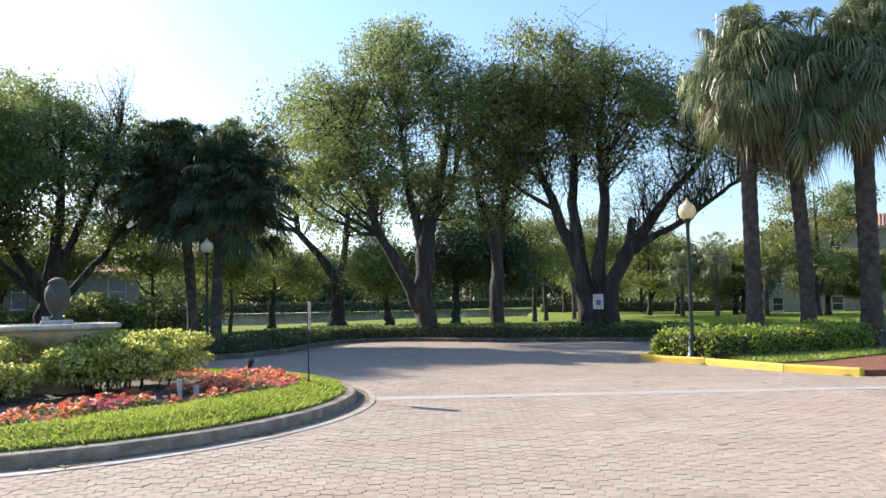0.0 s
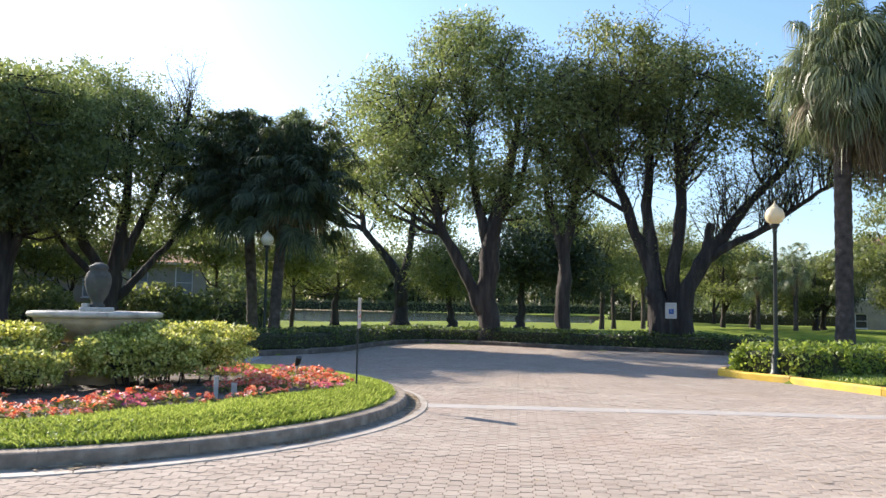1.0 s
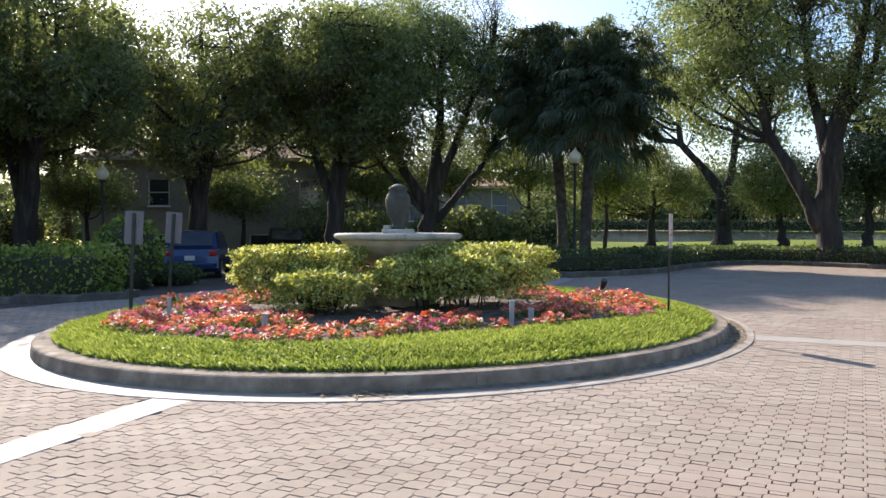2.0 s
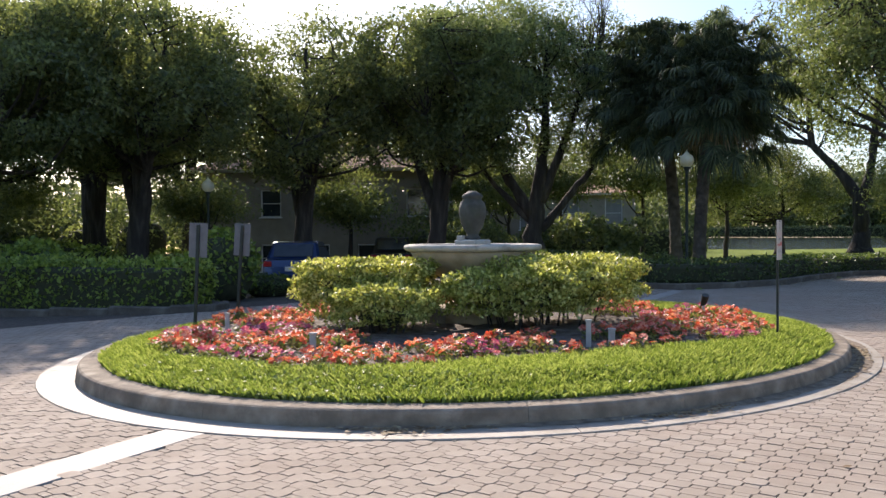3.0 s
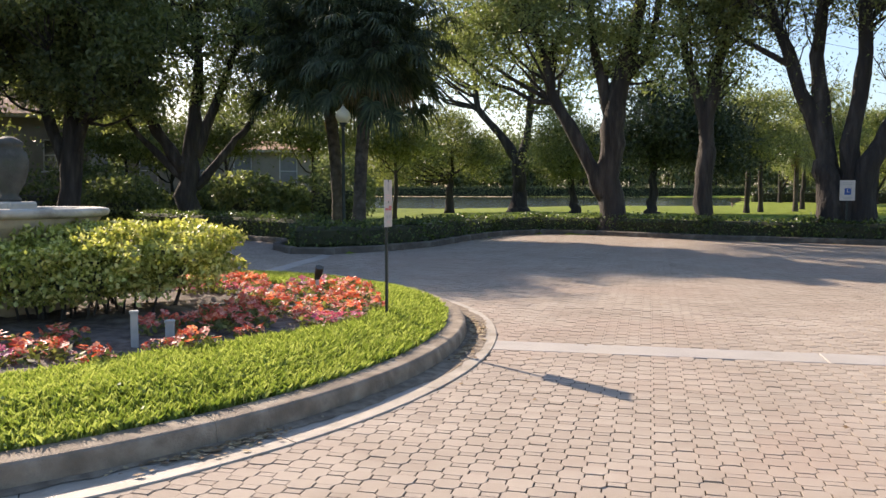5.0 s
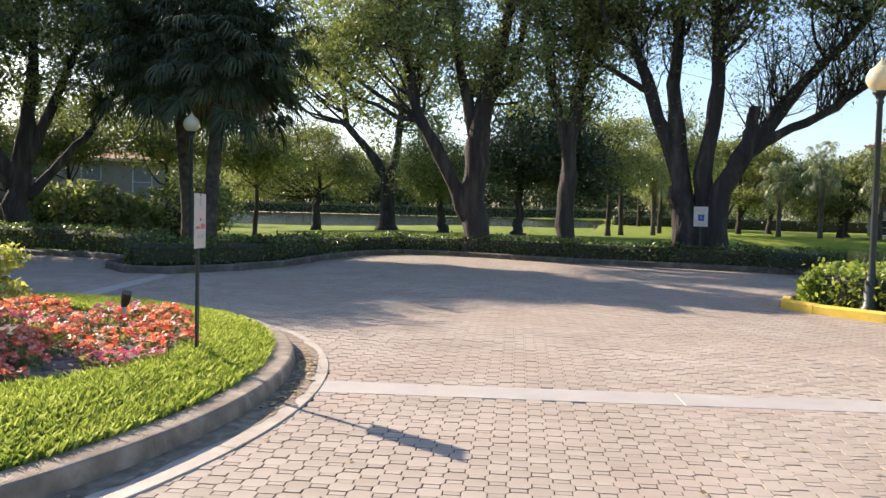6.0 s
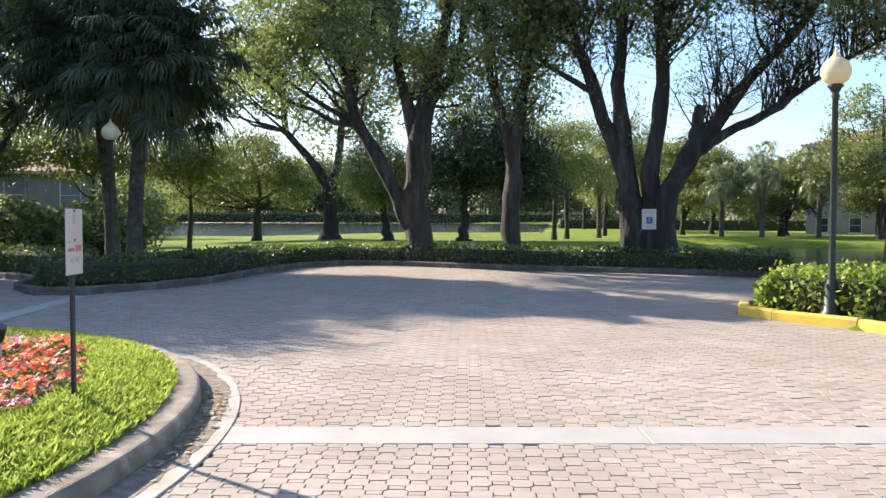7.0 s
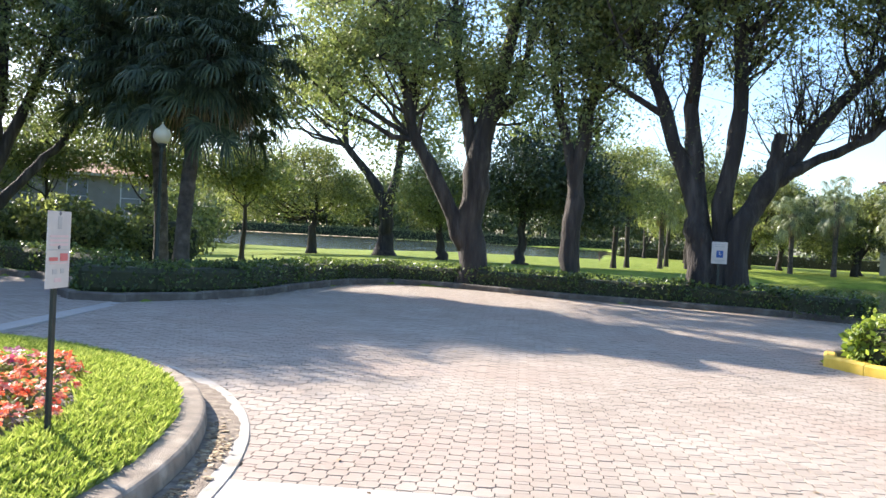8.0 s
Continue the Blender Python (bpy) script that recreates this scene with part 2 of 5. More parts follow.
M_URN = material("urn_stone", [(0.05, 0.05, 0.043), (0.08, 0.08, 0.068), (0.115, 0.115, 0.095)], 0.8, 7, 0.5, 60, stain=(0.06, 0.07, 0.05), stain_scale=4)
M_METAL = material("dark_green_metal", [(0.018, 0.026, 0.022), (0.03, 0.04, 0.034)], 0.45, 10, 0.1, 80, metal=0.3)
M_ALU = material("sign_back_metal", [(0.15, 0.15, 0.155), (0.20, 0.20, 0.205)], 0.6, 10, 0.1, 80, metal=0.2)
M_SIGN = material("sign_white", [(0.50, 0.45, 0.395), (0.57, 0.52, 0.46)], 0.5, 5, 0.05, 60, stain=(0.58, 0.53, 0.46), stain_scale=5)
M_SIGNRED = material("sign_red", [(0.50, 0.10, 0.09), (0.60, 0.16, 0.14)], 0.5, 8, 0)
M_SIGNPINK = material("sign_faded_red", [(0.62, 0.44, 0.40), (0.68, 0.50, 0.45)], 0.5, 8, 0)
M_SIGNGREY = material("sign_grey", [(0.36, 0.34, 0.31), (0.46, 0.44, 0.40)], 0.5, 8, 0)
M_SIGNBLUE = material("sign_blue", [(0.02, 0.07, 0.24), (0.03, 0.10, 0.32)], 0.5, 8, 0)
M_GLOBE = material("lamp_globe", [(0.76, 0.68, 0.46), (0.82, 0.75, 0.54)], 0.35, 3, 0, thin=0.35, through_tint=(1.0, 0.97, 0.85))
M_PLASTER = material("house_plaster", [(0.25, 0.215, 0.165), (0.32, 0.28, 0.215)], 0.9, 2, 0.2, 60, stain=(0.28, 0.24, 0.185), stain_scale=0.4)
M_TRIM = material("white_trim", [(0.66, 0.64, 0.60), (0.74, 0.72, 0.68)], 0.6, 4, 0.1, 60)
M_ROOF = material("clay_roof_tile", [(0.29, 0.14, 0.08), (0.38, 0.20, 0.118), (0.44, 0.26, 0.16)], 0.9, 3, 0.4, 30, island=0.5)
M_PANE_PALE = material("pale_window_pane", [(0.20, 0.195, 0.185), (0.26, 0.255, 0.24)], 0.6, 3, 0.1, 40)
M_PANE = material("window_pane", [(0.02, 0.025, 0.03), (0.04, 0.045, 0.05)], 0.08, 2, 0, spec=0.8)
M_CARBLUE = material("blue_car_paint", [(0.009, 0.025, 0.085), (0.012, 0.032, 0.105)], 0.3, 2, 0, metal=0.3, coat=0.6)
M_CARDARK = material("dark_car_paint", [(0.012, 0.012, 0.014), (0.02, 0.02, 0.022)], 0.3, 2, 0, metal=0.3, coat=0.8)
M_TYRE = material("tyre_rubber", [(0.012, 0.012, 0.012), (0.022, 0.022, 0.022)], 0.9, 9, 0.2, 90)
M_CHROME = material("chrome", [(0.6, 0.6, 0.6), (0.7, 0.7, 0.7)], 0.2, 5, 0, metal=1.0)
M_TAIL = material("tail_light", [(0.35, 0.02, 0.02), (0.45, 0.03, 0.03)], 0.2, 5, 0, coat=0.5)
M_WOOD = material("bench_wood", [(0.10, 0.07, 0.05), (0.18, 0.13, 0.09)], 0.85, 8, 0.4, 60)
M_STAKE = material("grey_stake", [(0.40, 0.39, 0.36), (0.52, 0.50, 0.46)], 0.8, 9, 0.3, 90)
M_WATER = material("pond_water", [(0.018, 0.028, 0.016), (0.03, 0.04, 0.022)], 0.1, 0.5, 0.35, 1.3, spec=0.6, bump_distance=0.08)


# ---- the lie of the land ----
def step(a, b, x):
    u = min(1.0, max(0.0, (x - a) / (b - a)))
    return u * u * (3 - 2 * u)


def paving_z(x, y):
    """The paving is level by the island, rises a little to the far kerb and falls away to the drive."""
    return 0.1 * step(18, 28, y) - 0.04 * max(0.0, -x - 11.0) * (1 - 0.4 * step(-20, -40, x))


ISLAND, NARROW, ISLAND_TURN = (-5.54, 12.84), 0.835, radians(-0.5)
KERB_OUT, GUTTER_OUT, KERB_IN = 5.07, 5.47, 4.83


def island_r(x, y):
    """How far out on the oval island a place lies, by its long half axis."""
    return math.hypot(*island_way(x, y))


def island_way(x, y):
    """A place in the island's own directions, with its narrow way stretched to a circle."""
    dx, dy = x - ISLAND[0], y - ISLAND[1]
    c, s = math.cos(ISLAND_TURN), math.sin(ISLAND_TURN)
    return (c * dx + s * dy) / NARROW, c * dy - s * dx


def on_island(r, a):
    """The place on the ground at the radius r and the angle a of the oval."""
    u, v = NARROW * r * math.cos(a), r * math.sin(a)
    c, s = math.cos(ISLAND_TURN), math.sin(ISLAND_TURN)
    return ISLAND[0] + c * u - s * v, ISLAND[1] + s * u + c * v


def bed_r(a):
    """Where the grass rim ends and the flower bed begins: the rim is widest towards the plaza and at the far side."""
    d = (np.degrees(a) + 30 + 180) % 360 - 180
    e = (np.degrees(a) - 85 + 180) % 360 - 180
    return 4.28 - 0.92 * np.exp(-(d / 36) ** 2) - 1.05 * np.exp(-(e / 33) ** 2) + 0.05 * np.sin(9 * a) + 0.03 * np.sin(17 * a)


ROAD = [(-60, -30), (40, -30), (40, 15.2), (16, 16.0), (7.6, 16.8), (6.6, 18.0), (5.5, 20.0), (4.64, 20.9), (4.31, 21.5), (4.48, 22.1),
        (5.4, 22.9), (7.2, 24.4), (10, 26.0), (20, 30.0), (40, 36.0), (40, 41.0), (20, 34.5), (10, 30.3), (8.4, 28.6), (7.2, 28.3),
        (5.8, 29.3), (3.7, 30.0), (0.7, 30.8), (-2.6, 32.4), (-4.4, 32.6), (-5.3, 31.2), (-5.6, 28.8), (-5.7, 26.0), (-6.3, 24.4), (-7.2, 23.2),
        (-8.2, 23.0), (-9.2, 23.9), (-9.9, 25.6), (-12, 27.0), (-20, 31.0), (-34, 44.0), (-46, 40.0), (-34, 24.0), (-20, 17.0), (-15.6, 15.2),
        (-13.6, 14.6), (-13.1, 13.9), (-13.6, 13.2), (-17.5, 11.4), (-26, 6.0), (-60, -4)]


def inside(x, y, poly=ROAD):
    hit = False
    j = len(poly) - 1
    for i in range(len(poly)):
        (xi, yi), (xj, yj) = poly[i], poly[j]
        if (yi > y) != (yj > y) and x < (xj - xi) * (y - yi) / (yj - yi) + xi:
            hit = not hit
        j = i
    return hit


def lawn_z(x, y):
    z = paving_z(x, min(y, 40)) + 0.06
    z += 0.25 * noise.noise((x * 0.05, y * 0.05, 0.0)) * step(32, 50, y)
    pond = step(6.8, 9.8, x - 0.10 * (y - 30)) * step(32.0, 35.5, y) * step(66, 61, y + 0.15 * x) * step(48, 42, x)
    lake = step(95, 101, y) * step(306, 298, y) * step(-190, -180, x) * step(5, -1, x - 0.04 * (y - 100))
    return z - 1.4 * pond - 1.6 * lake


def ground_z(x, y):
    return -0.25 + paving_z(x, y) if inside(x, y) else lawn_z(x, y)


def axis(a, b, fine_a, fine_b, fine, coarse):
    out = list(np.arange(a, fine_a, coarse)) + list(np.arange(fine_a, fine_b, fine)) + list(np.arange(fine_b, b + coarse, coarse))
    return out


def build_ground():
    xs = [-3000, -1200, -500, -260] + axis(-200, 120, -32, 32, 0.5, 4.0) + [260, 500, 1200, 3000]
    ys = [-3000, -1200, -400, -150] + axis(-70, 330, 6, 62, 0.5, 4.0) + [500, 900, 1800, 3000]
    g = Shape()
    nx = len(xs)
    g.v = [(x, y, ground_z(x, y)) for y in ys for x in xs]
    g.f = [(j * nx + i, j * nx + i + 1, (j + 1) * nx + i + 1, (j + 1) * nx + i) for j in range(len(ys) - 1) for i in range(nx - 1)]
    single("ground", g.mesh("ground", M_LAWN, True), "mown green lawn under trees beside paving and water", "ground", kind="structure")


def build_water():
    w = Shape().add([(6, 30, -0.25), (52, 30, -0.25), (52, 68, -0.25), (6, 68, -0.25)], [(0, 1, 2, 3)])
    single("pond_water", w.mesh("pond_water", M_WATER), "still greenish pond water behind the clipped hedge", "water", kind="structure")
    w = Shape().add([(-195, 92, -0.35), (20, 92, -0.35), (20, 308, -0.35), (-195, 308, -0.35)], [(0, 1, 2, 3)])
    single("lake_water", w.mesh("lake_water", M_WATER), "pale still lake water beyond the lawn", "water", kind="structure")


def build_joint_bed():
    """The sanded bed under the pavers, one sheet that follows the fall of the paving."""
    s = Shape()
    xs, ys = list(np.arange(-60, 41, 1.0)), list(np.arange(-30, 45, 1.0))
    index = {}
    for j in range(len(ys) - 1):
        for i in range(len(xs) - 1):
            cx, cy = xs[i] + 0.5, ys[j] + 0.5
            near = any(inside(cx + a, cy + b) for a in (-0.7, 0, 0.7) for b in (-0.7, 0, 0.7))
            if not near or island_r(cx, cy) < 3.8:
                continue
            q = []
            for a, b in ((0, 0), (1, 0), (1, 1), (0, 1)):
                key = (i + a, j + b)
                if key not in index:
                    index[key] = len(s.v)
                    x, y = xs[key[0]], ys[key[1]]
                    s.v.append((x, y, paving_z(x, y) - 0.012))
                q.append(index[key])
            s.f.append(tuple(q))
    return s.mesh("joint_bed", M_JOINT)


PAVE_A, PAVE_B = 0.1175, 0.0945
PAVE_TURN = radians(4.0)


def octagon(a, b, c):
    return [(-a, -b + c), (-a + c, -b), (a - c, -b), (a, -b + c), (a, b - c), (a - c, b), (-a + c, b), (-a, b - c)]


def pave(road):
    """Octagon pavers in a chequer with small square ones between, on the plaza that the way crosses."""
    rng = np.random.default_rng(5)
    ct, st = math.cos(PAVE_TURN), math.sin(PAVE_TURN)
    big = np.array(octagon(0.0668, 0.0634, 0.024))
    small = np.array([(-0.0442, -0.0246), (0.0442, -0.0246), (0.0442, 0.0246), (-0.0442, 0.0246)])
    origin = (0.0, 12.0)
    near_big, near_small, far_big, far_small, singles = [], [], [], [], []
    for j in range(-185, 235):
        for i in range(-125, 112):
            u, v = i * PAVE_A, j * PAVE_B
            x, y = origin[0] + ct * u - st * v, origin[1] + st * u + ct * v
            if not (-13.5 < x < 12.5 and -4.0 < y < 33.2):
                continue
            if island_r(x, y) < GUTTER_OUT - 0.05:
                continue
            row = (big, near_big, far_big) if (i + j) % 2 == 0 else (small, near_small, far_small)
            kind = 0 if (i + j) % 2 == 0 else 1
            if not inside(x, y) or on_band(x, y):
                continue
            if abs(x) < 1.2 and 11.25 < y < 12.55:
                singles.append((x, y, kind))
            elif -7.5 < x < 6.5 and 5.0 < y < 17.0:
                row[1].append((x, y))
            else:
                row[2].append((x, y))
    turn = np.array([[ct, st], [-st, ct]])
    zfun = np.vectorize(paving_z)

    def flat(points, shape, name):
        c = np.array(points)
        n = len(shape)
        xy = c[:, None, :] + (shape @ turn)[None]
        z = zfun(xy[..., 0], xy[..., 1]) - 0.002 + rng.normal(0, 0.0012, (len(c), 1))
        part(name, many_faces(name, np.dstack([xy, z]), n, M_PAVER), road)

    def raised(points, shape, name):
        c = np.array(points)
        n = len(shape)
        lift = rng.normal(0, 0.0015, (len(c), 1))
        lower = c[:, None, :] + (shape @ turn)[None]
        upper = c[:, None, :] + (shape * 0.972 @ turn)[None]
        zl = zfun(lower[..., 0], lower[..., 1]) - 0.0035
        zu = zfun(upper[..., 0], upper[..., 1]) + lift
        v = np.concatenate([np.dstack([lower, zl]), np.dstack([upper, zu])], 1)
        faces = [tuple(range(n, 2 * n))] + [(k, (k + 1) % n, n + (k + 1) % n, n + k) for k in range(n)]
        loops = np.concatenate([np.array(f) for f in faces])
        totals = np.array([len(f) for f in faces])
        me = bpy.data.meshes.new(name)
        count = len(c)
        me.vertices.add(count * 2 * n)
        me.vertices.foreach_set("co", v.astype(np.float32).ravel())
        me.loops.add(count * len(loops))
        me.loops.foreach_set("vertex_index", (loops[None] + (np.arange(count) * 2 * n)[:, None]).astype(np.int32).ravel())
        starts = np.concatenate([[0], np.cumsum(totals)[:-1]])
        me.polygons.add(count * len(faces))
        me.polygons.foreach_set("loop_start", (starts[None] + (np.arange(count) * len(loops))[:, None]).astype(np.int32).ravel())
        me.materials.append(M_PAVER)
        me.update(calc_edges=True)
        me.shade_flat()
        tagged(part(name, me, road), kind="stuff")

    raised(near_big, big, "octagon_pavers")
    raised(near_small, small, "square_pavers")
    flat(far_big, big, "distant_octagon_pavers")
    flat(far_small, small, "distant_square_pavers")
    meshes = []
    for shape in (big, small):
        n = len(shape)
        s = Shape()
        s.add([(*p, -0.0035) for p in shape] + [(*(p * 0.972), 0.0) for p in shape],
              [tuple(range(n, 2 * n))] + [(k, (k + 1) % n, n + (k + 1) % n, n + k) for k in range(n)])
        meshes.append(s.mesh("paver", M_PAVER_ONE))
    for x, y, kind in singles[:300]:
        ob = part("paver", meshes[kind], road)
        ob.location = (x, y, paving_z(x, y) + rng.normal(0, 0.0015))
        ob.rotation_euler = (0, 0, PAVE_TURN)


# concrete bands let into the paving: start, end, width
BANDS = [((-1.2, 13.93), (14.0, 15.5), 0.44), ((-4.42, 7.75), (-2.27, -2.0), 0.36), ((-6.42, 18.3), (-7.35, 23.2), 0.32)]


def on_band(x, y):
    for (x0, y0), (x1, y1), w in BANDS:
        d = math.hypot(x1 - x0, y1 - y0)
        ux, uy = (x1 - x0) / d, (y1 - y0) / d
        a, b = (x - x0) * ux + (y - y0) * uy, -(x - x0) * uy + (y - y0) * ux
        if -0.1 < a < d and abs(b) < w / 2 - 0.02:
            return True
    return False


def build_bands(road):
    for (x0, y0), (x1, y1), w in BANDS:
        d = math.hypot(x1 - x0, y1 - y0)
        n = max(1, round(d / 3.0))
        for k in range(n):
            s = Shape().box((d / n * (k + 0.5), 0, -0.03), (d / n - 0.008, w, 0.066), 0.006)
            part("concrete_slab", s.mesh("concrete_slab", M_BAND), road, m=pose(x0, y0, paving_z(x1, y1) * 0.7, 0, 0, math.degrees(math.atan2(y1 - y0, x1 - x0))))


def kerb_line(parent, pts, name, mat, height=0.15, width=0.16, length=1.6, below=0.1):
    """Kerb stones end to end along a line of points; the road lies on the right hand of its way."""
    for (x0, y0), (x1, y1) in zip(pts[:-1], pts[1:]):
        d = math.hypot(x1 - x0, y1 - y0)
        n = max(1, round(d / length))
        a = math.atan2(y1 - y0, x1 - x0)
        for k in range(n):
            u = (k + 0.5) / n
            x, y = x0 + (x1 - x0) * u, y0 + (y1 - y0) * u
            z = paving_z(x, y)
            s = Shape().box((0, width / 2, (height - below) / 2), (d / n + 0.03, width, height + below), 0.03)
            part(name, s.mesh(name, mat), parent, m=pose(x, y, z, 0, 0, math.degrees(a)))


# ---- plants ----
def leaf_quads(rng, centres, length, width, up=0.35):
    """Diamond leaves at the given points, turned at random with their faces partly to the sky."""
    n = len(centres)
    u = rng.normal(0, 1, (n, 3))
    u[:, 2] -= 0.25
    u /= np.linalg.norm(u, axis=1, keepdims=True)
    w = rng.normal(0, 1, (n, 3))
    w[:, 2] += up * 2
    v = np.cross(u, w)
    v /= np.linalg.norm(v, axis=1, keepdims=True) + 1e-9
    size = rng.uniform(0.6, 1.3, (n, 1))
    p = np.asarray(centres)
    a = p
    b = p + u * length * 0.5 * size + v * width * 0.5 * size
    c = p + u * length * size
    d = p + u * length * 0.5 * size - v * width * 0.5 * size
    return np.stack([a, b, c, d], 1)


def leaf_points(rng, centres, length, width, up=0.35):
    """Small pointed leaves of three corners each, for crowns."""
    q = leaf_quads(rng, centres, length, width, up)
    side = (q[:, 1] - q[:, 3]) / 2
    return np.stack([q[:, 0] - side, q[:, 0] + side, q[:, 2]], 1)


def limb_path(a, b, rng, sag=0.12, n=6):
    a, b = np.array(a, float), np.array(b, float)
    d = np.linalg.norm(b - a)
    bow = np.array([0, 0, 1.0]) * d * sag + rng.normal(0, 0.05, 3) * d
    out = []
    for i in range(n):
        t = i / (n - 1)
        out.append(a + (b - a) * t - bow * math.sin(math.pi * t) * 0.8 + rng.normal(0, 0.012, 3) * d * (0 < i < n - 1))
    return out


def tree(base, stems, crown, clumps, per_clump, leaf, leaf_mat, label, seed, limbs=12, twigs=80, clump_size=0.55, bark=None, group="trees round the plaza", hollow=0.5, flare=1.5, shoots=()):
    """stems: lists of (x, y, z, radius) from the foot up; crown: (x, y, z, rx, ry, rz) ellipsoids, all from the foot."""
    rng = np.random.default_rng(seed)
    root = thing("tree", pose(*base), label, "tree", group)
    wood = Shape()
    heads = []
    for stem in stems:
        pts = [np.array(p[:3]) for p in stem]
        rad = [p[3] for p in stem]
        fine_p, fine_r = [], []
        for i in range(len(pts) - 1):
            for k in range(4):
                t = k / 4
                fine_p.append(pts[i] + (pts[i + 1] - pts[i]) * t + rng.normal(0, 0.16, 3) * rad[i] * (k > 0))
                fine_r.append((rad[i] + (rad[i + 1] - rad[i]) * t) * rng.uniform(0.88, 1.10))
        fine_p.append(pts[-1])
        fine_r.append(rad[-1])
        if pts[0][2] < 0.3:
            fine_p.insert(0, fine_p[0] - np.array([0, 0, 0.25]))
            fine_r.insert(0, fine_r[0] * flare)
            fine_r[1] *= 1 + (flare - 1) * 0.55
        wood.tube(fine_p, fine_r, 10)
        heads += [(p, r) for p, r in zip(fine_p, fine_r) if p[2] > 0.45 * pts[-1][2]]
    vol = np.array([e[3] * e[4] * e[5] for e in crown]) ** 0.75
    share = rng.multinomial(clumps, vol / vol.sum())
    centres = []
    for e, k in zip(crown, share):
        way = rng.normal(0, 1, (k, 3))
        way /= np.linalg.norm(way, axis=1, keepdims=True)
        r = (hollow + (1 - hollow) * rng.uniform(0, 1, (k, 1)) ** 0.6)
        centres.append(np.array(e[:3]) + way * r * np.array(e[3:]) * rng.uniform(0.9, 1.08, (k, 1)))
    centres = np.concatenate(centres)
    nodes = [p for p, r in heads]
    for target in centres[rng.permutation(len(centres))[:limbs]]:
        low = [h for h in heads if h[0][2] < target[2] + 0.5] or heads
        p, r = min(low, key=lambda h: np.linalg.norm(h[0] - target) + 1.6 * max(0.0, math.hypot(*(h[0] - target)[:2]) - 1.1 * (target[2] - h[0][2])) + 1.5 * rng.uniform())
        path = limb_path(p, target, rng)
        r0 = min(0.5 * r, 0.03 + 0.016 * np.linalg.norm(target - p))
        wood.tube(path, np.linspace(r0, 0.02, len(path)), 6, False)
        nodes += path[1:]
    node_array = np.array(nodes)
    for target in centres[rng.permutation(len(centres))[:twigs]]:
        p = node_array[np.argmin(np.linalg.norm(node_array - target, axis=1) + rng.uniform(0, 0.6, len(node_array)))]
        path = limb_path(p, target, rng, 0.06, 4)
        wood.tube(path, np.linspace(0.035, 0.009, 4), 4, False)
    sprays = []
    for which, count in shoots:
        stem = stems[which]
        for k in range(count):
            i = int(rng.integers(min(2, len(stem) - 2), len(stem) - 1))
            t = rng.uniform()
            p = np.array(stem[i][:3]) * (1 - t) + np.array(stem[i + 1][:3]) * t
            tip = p + np.array([rng.normal(0.1, 0.55), rng.normal(0, 0.5), rng.uniform(0.7, 2.6)])
            path = limb_path(p, tip, rng, -0.05, 6)
            wood.tube(path, np.linspace(0.030, 0.007, 6), 4, False)
            for q in path[1:]:
                for m in range(2):
                    side = q + np.array([rng.normal(0, 0.42), rng.normal(0, 0.42), rng.uniform(0.1, 0.7)])
                    wood.tube([q, side], [0.009, 0.004], 3, False)
                    sprays.append(side)
    part("trunk", wood.mesh("trunk", bark or M_BARK, True), root)
    size = rng.uniform(0.6, 1.3, len(centres)) * clump_size
    pts = np.repeat(centres, per_clump, 0) + np.clip(rng.normal(0, 1, (len(centres) * per_clump, 3)), -1.7, 1.7) * np.repeat(size, per_clump)[:, None] * np.array([1, 1, 0.62])
    leaves = leaf_points(rng, pts, leaf, leaf * 0.55)
    if sprays:
        tips = np.repeat(np.array(sprays), 6, 0) + rng.normal(0, 0.13, (len(sprays) * 6, 3))
        leaves = np.concatenate([leaves, leaf_points(rng, tips, 0.08, 0.045)])
    part("crown", many_faces("crown", leaves, 3, leaf_mat), root)
    return root


def frond_mesh(seed, mat, length=0.8, droop=1.0, leaflets=30, stalk=0.9, el=0.0, width=0.020):
    """A fan frond held at an elevation: a stalk along +x and narrow leaflets that spread from its end and hang by their weight."""
    rng = np.random.default_rng(seed)
    s = Shape()
    s.tube([(0, 0, 0), (stalk * 0.5, 0, 0.05), (stalk, 0, 0.0)], [0.020, 0.015, 0.010], 5)
    down = (-math.sin(radians(el)), -math.cos(radians(el)))
    for k in range(leaflets):
        a = radians(-125 + 250 * k / (leaflets - 1)) + rng.normal(0, 0.05)
        ln = length * (0.72 + 0.28 * math.cos(a * 0.6)) * rng.uniform(0.8, 1.12)
        w = width * rng.uniform(0.8, 1.2)
        fall = droop * rng.uniform(0.75, 1.25)
        prev = None
        for i, t in enumerate((0.0, 0.35, 0.7, 1.0)):
            reach = ln * (t - 0.42 * min(1.0, fall) * t ** 3)
            drop = fall * ln * 0.75 * t ** 2.2
            px = stalk + math.cos(a) * reach + down[0] * drop
            py = math.sin(a) * reach
            pz = 0.10 * math.sin(t * 2.2) * abs(math.sin(a)) + down[1] * drop
            wd = w * (0.5, 1.0, 0.7, 0.05)[i]
            s.v += [(px - math.sin(a) * wd, py + math.cos(a) * wd, pz + 0.01), (px + math.sin(a) * wd, py - math.cos(a) * wd, pz + 0.01)]
            n = len(s.v)
            if prev is not None:
                s.f.append((prev, prev + 1, n - 1, n - 2))
            prev = n - 2
    return s.mesh("frond", mat)


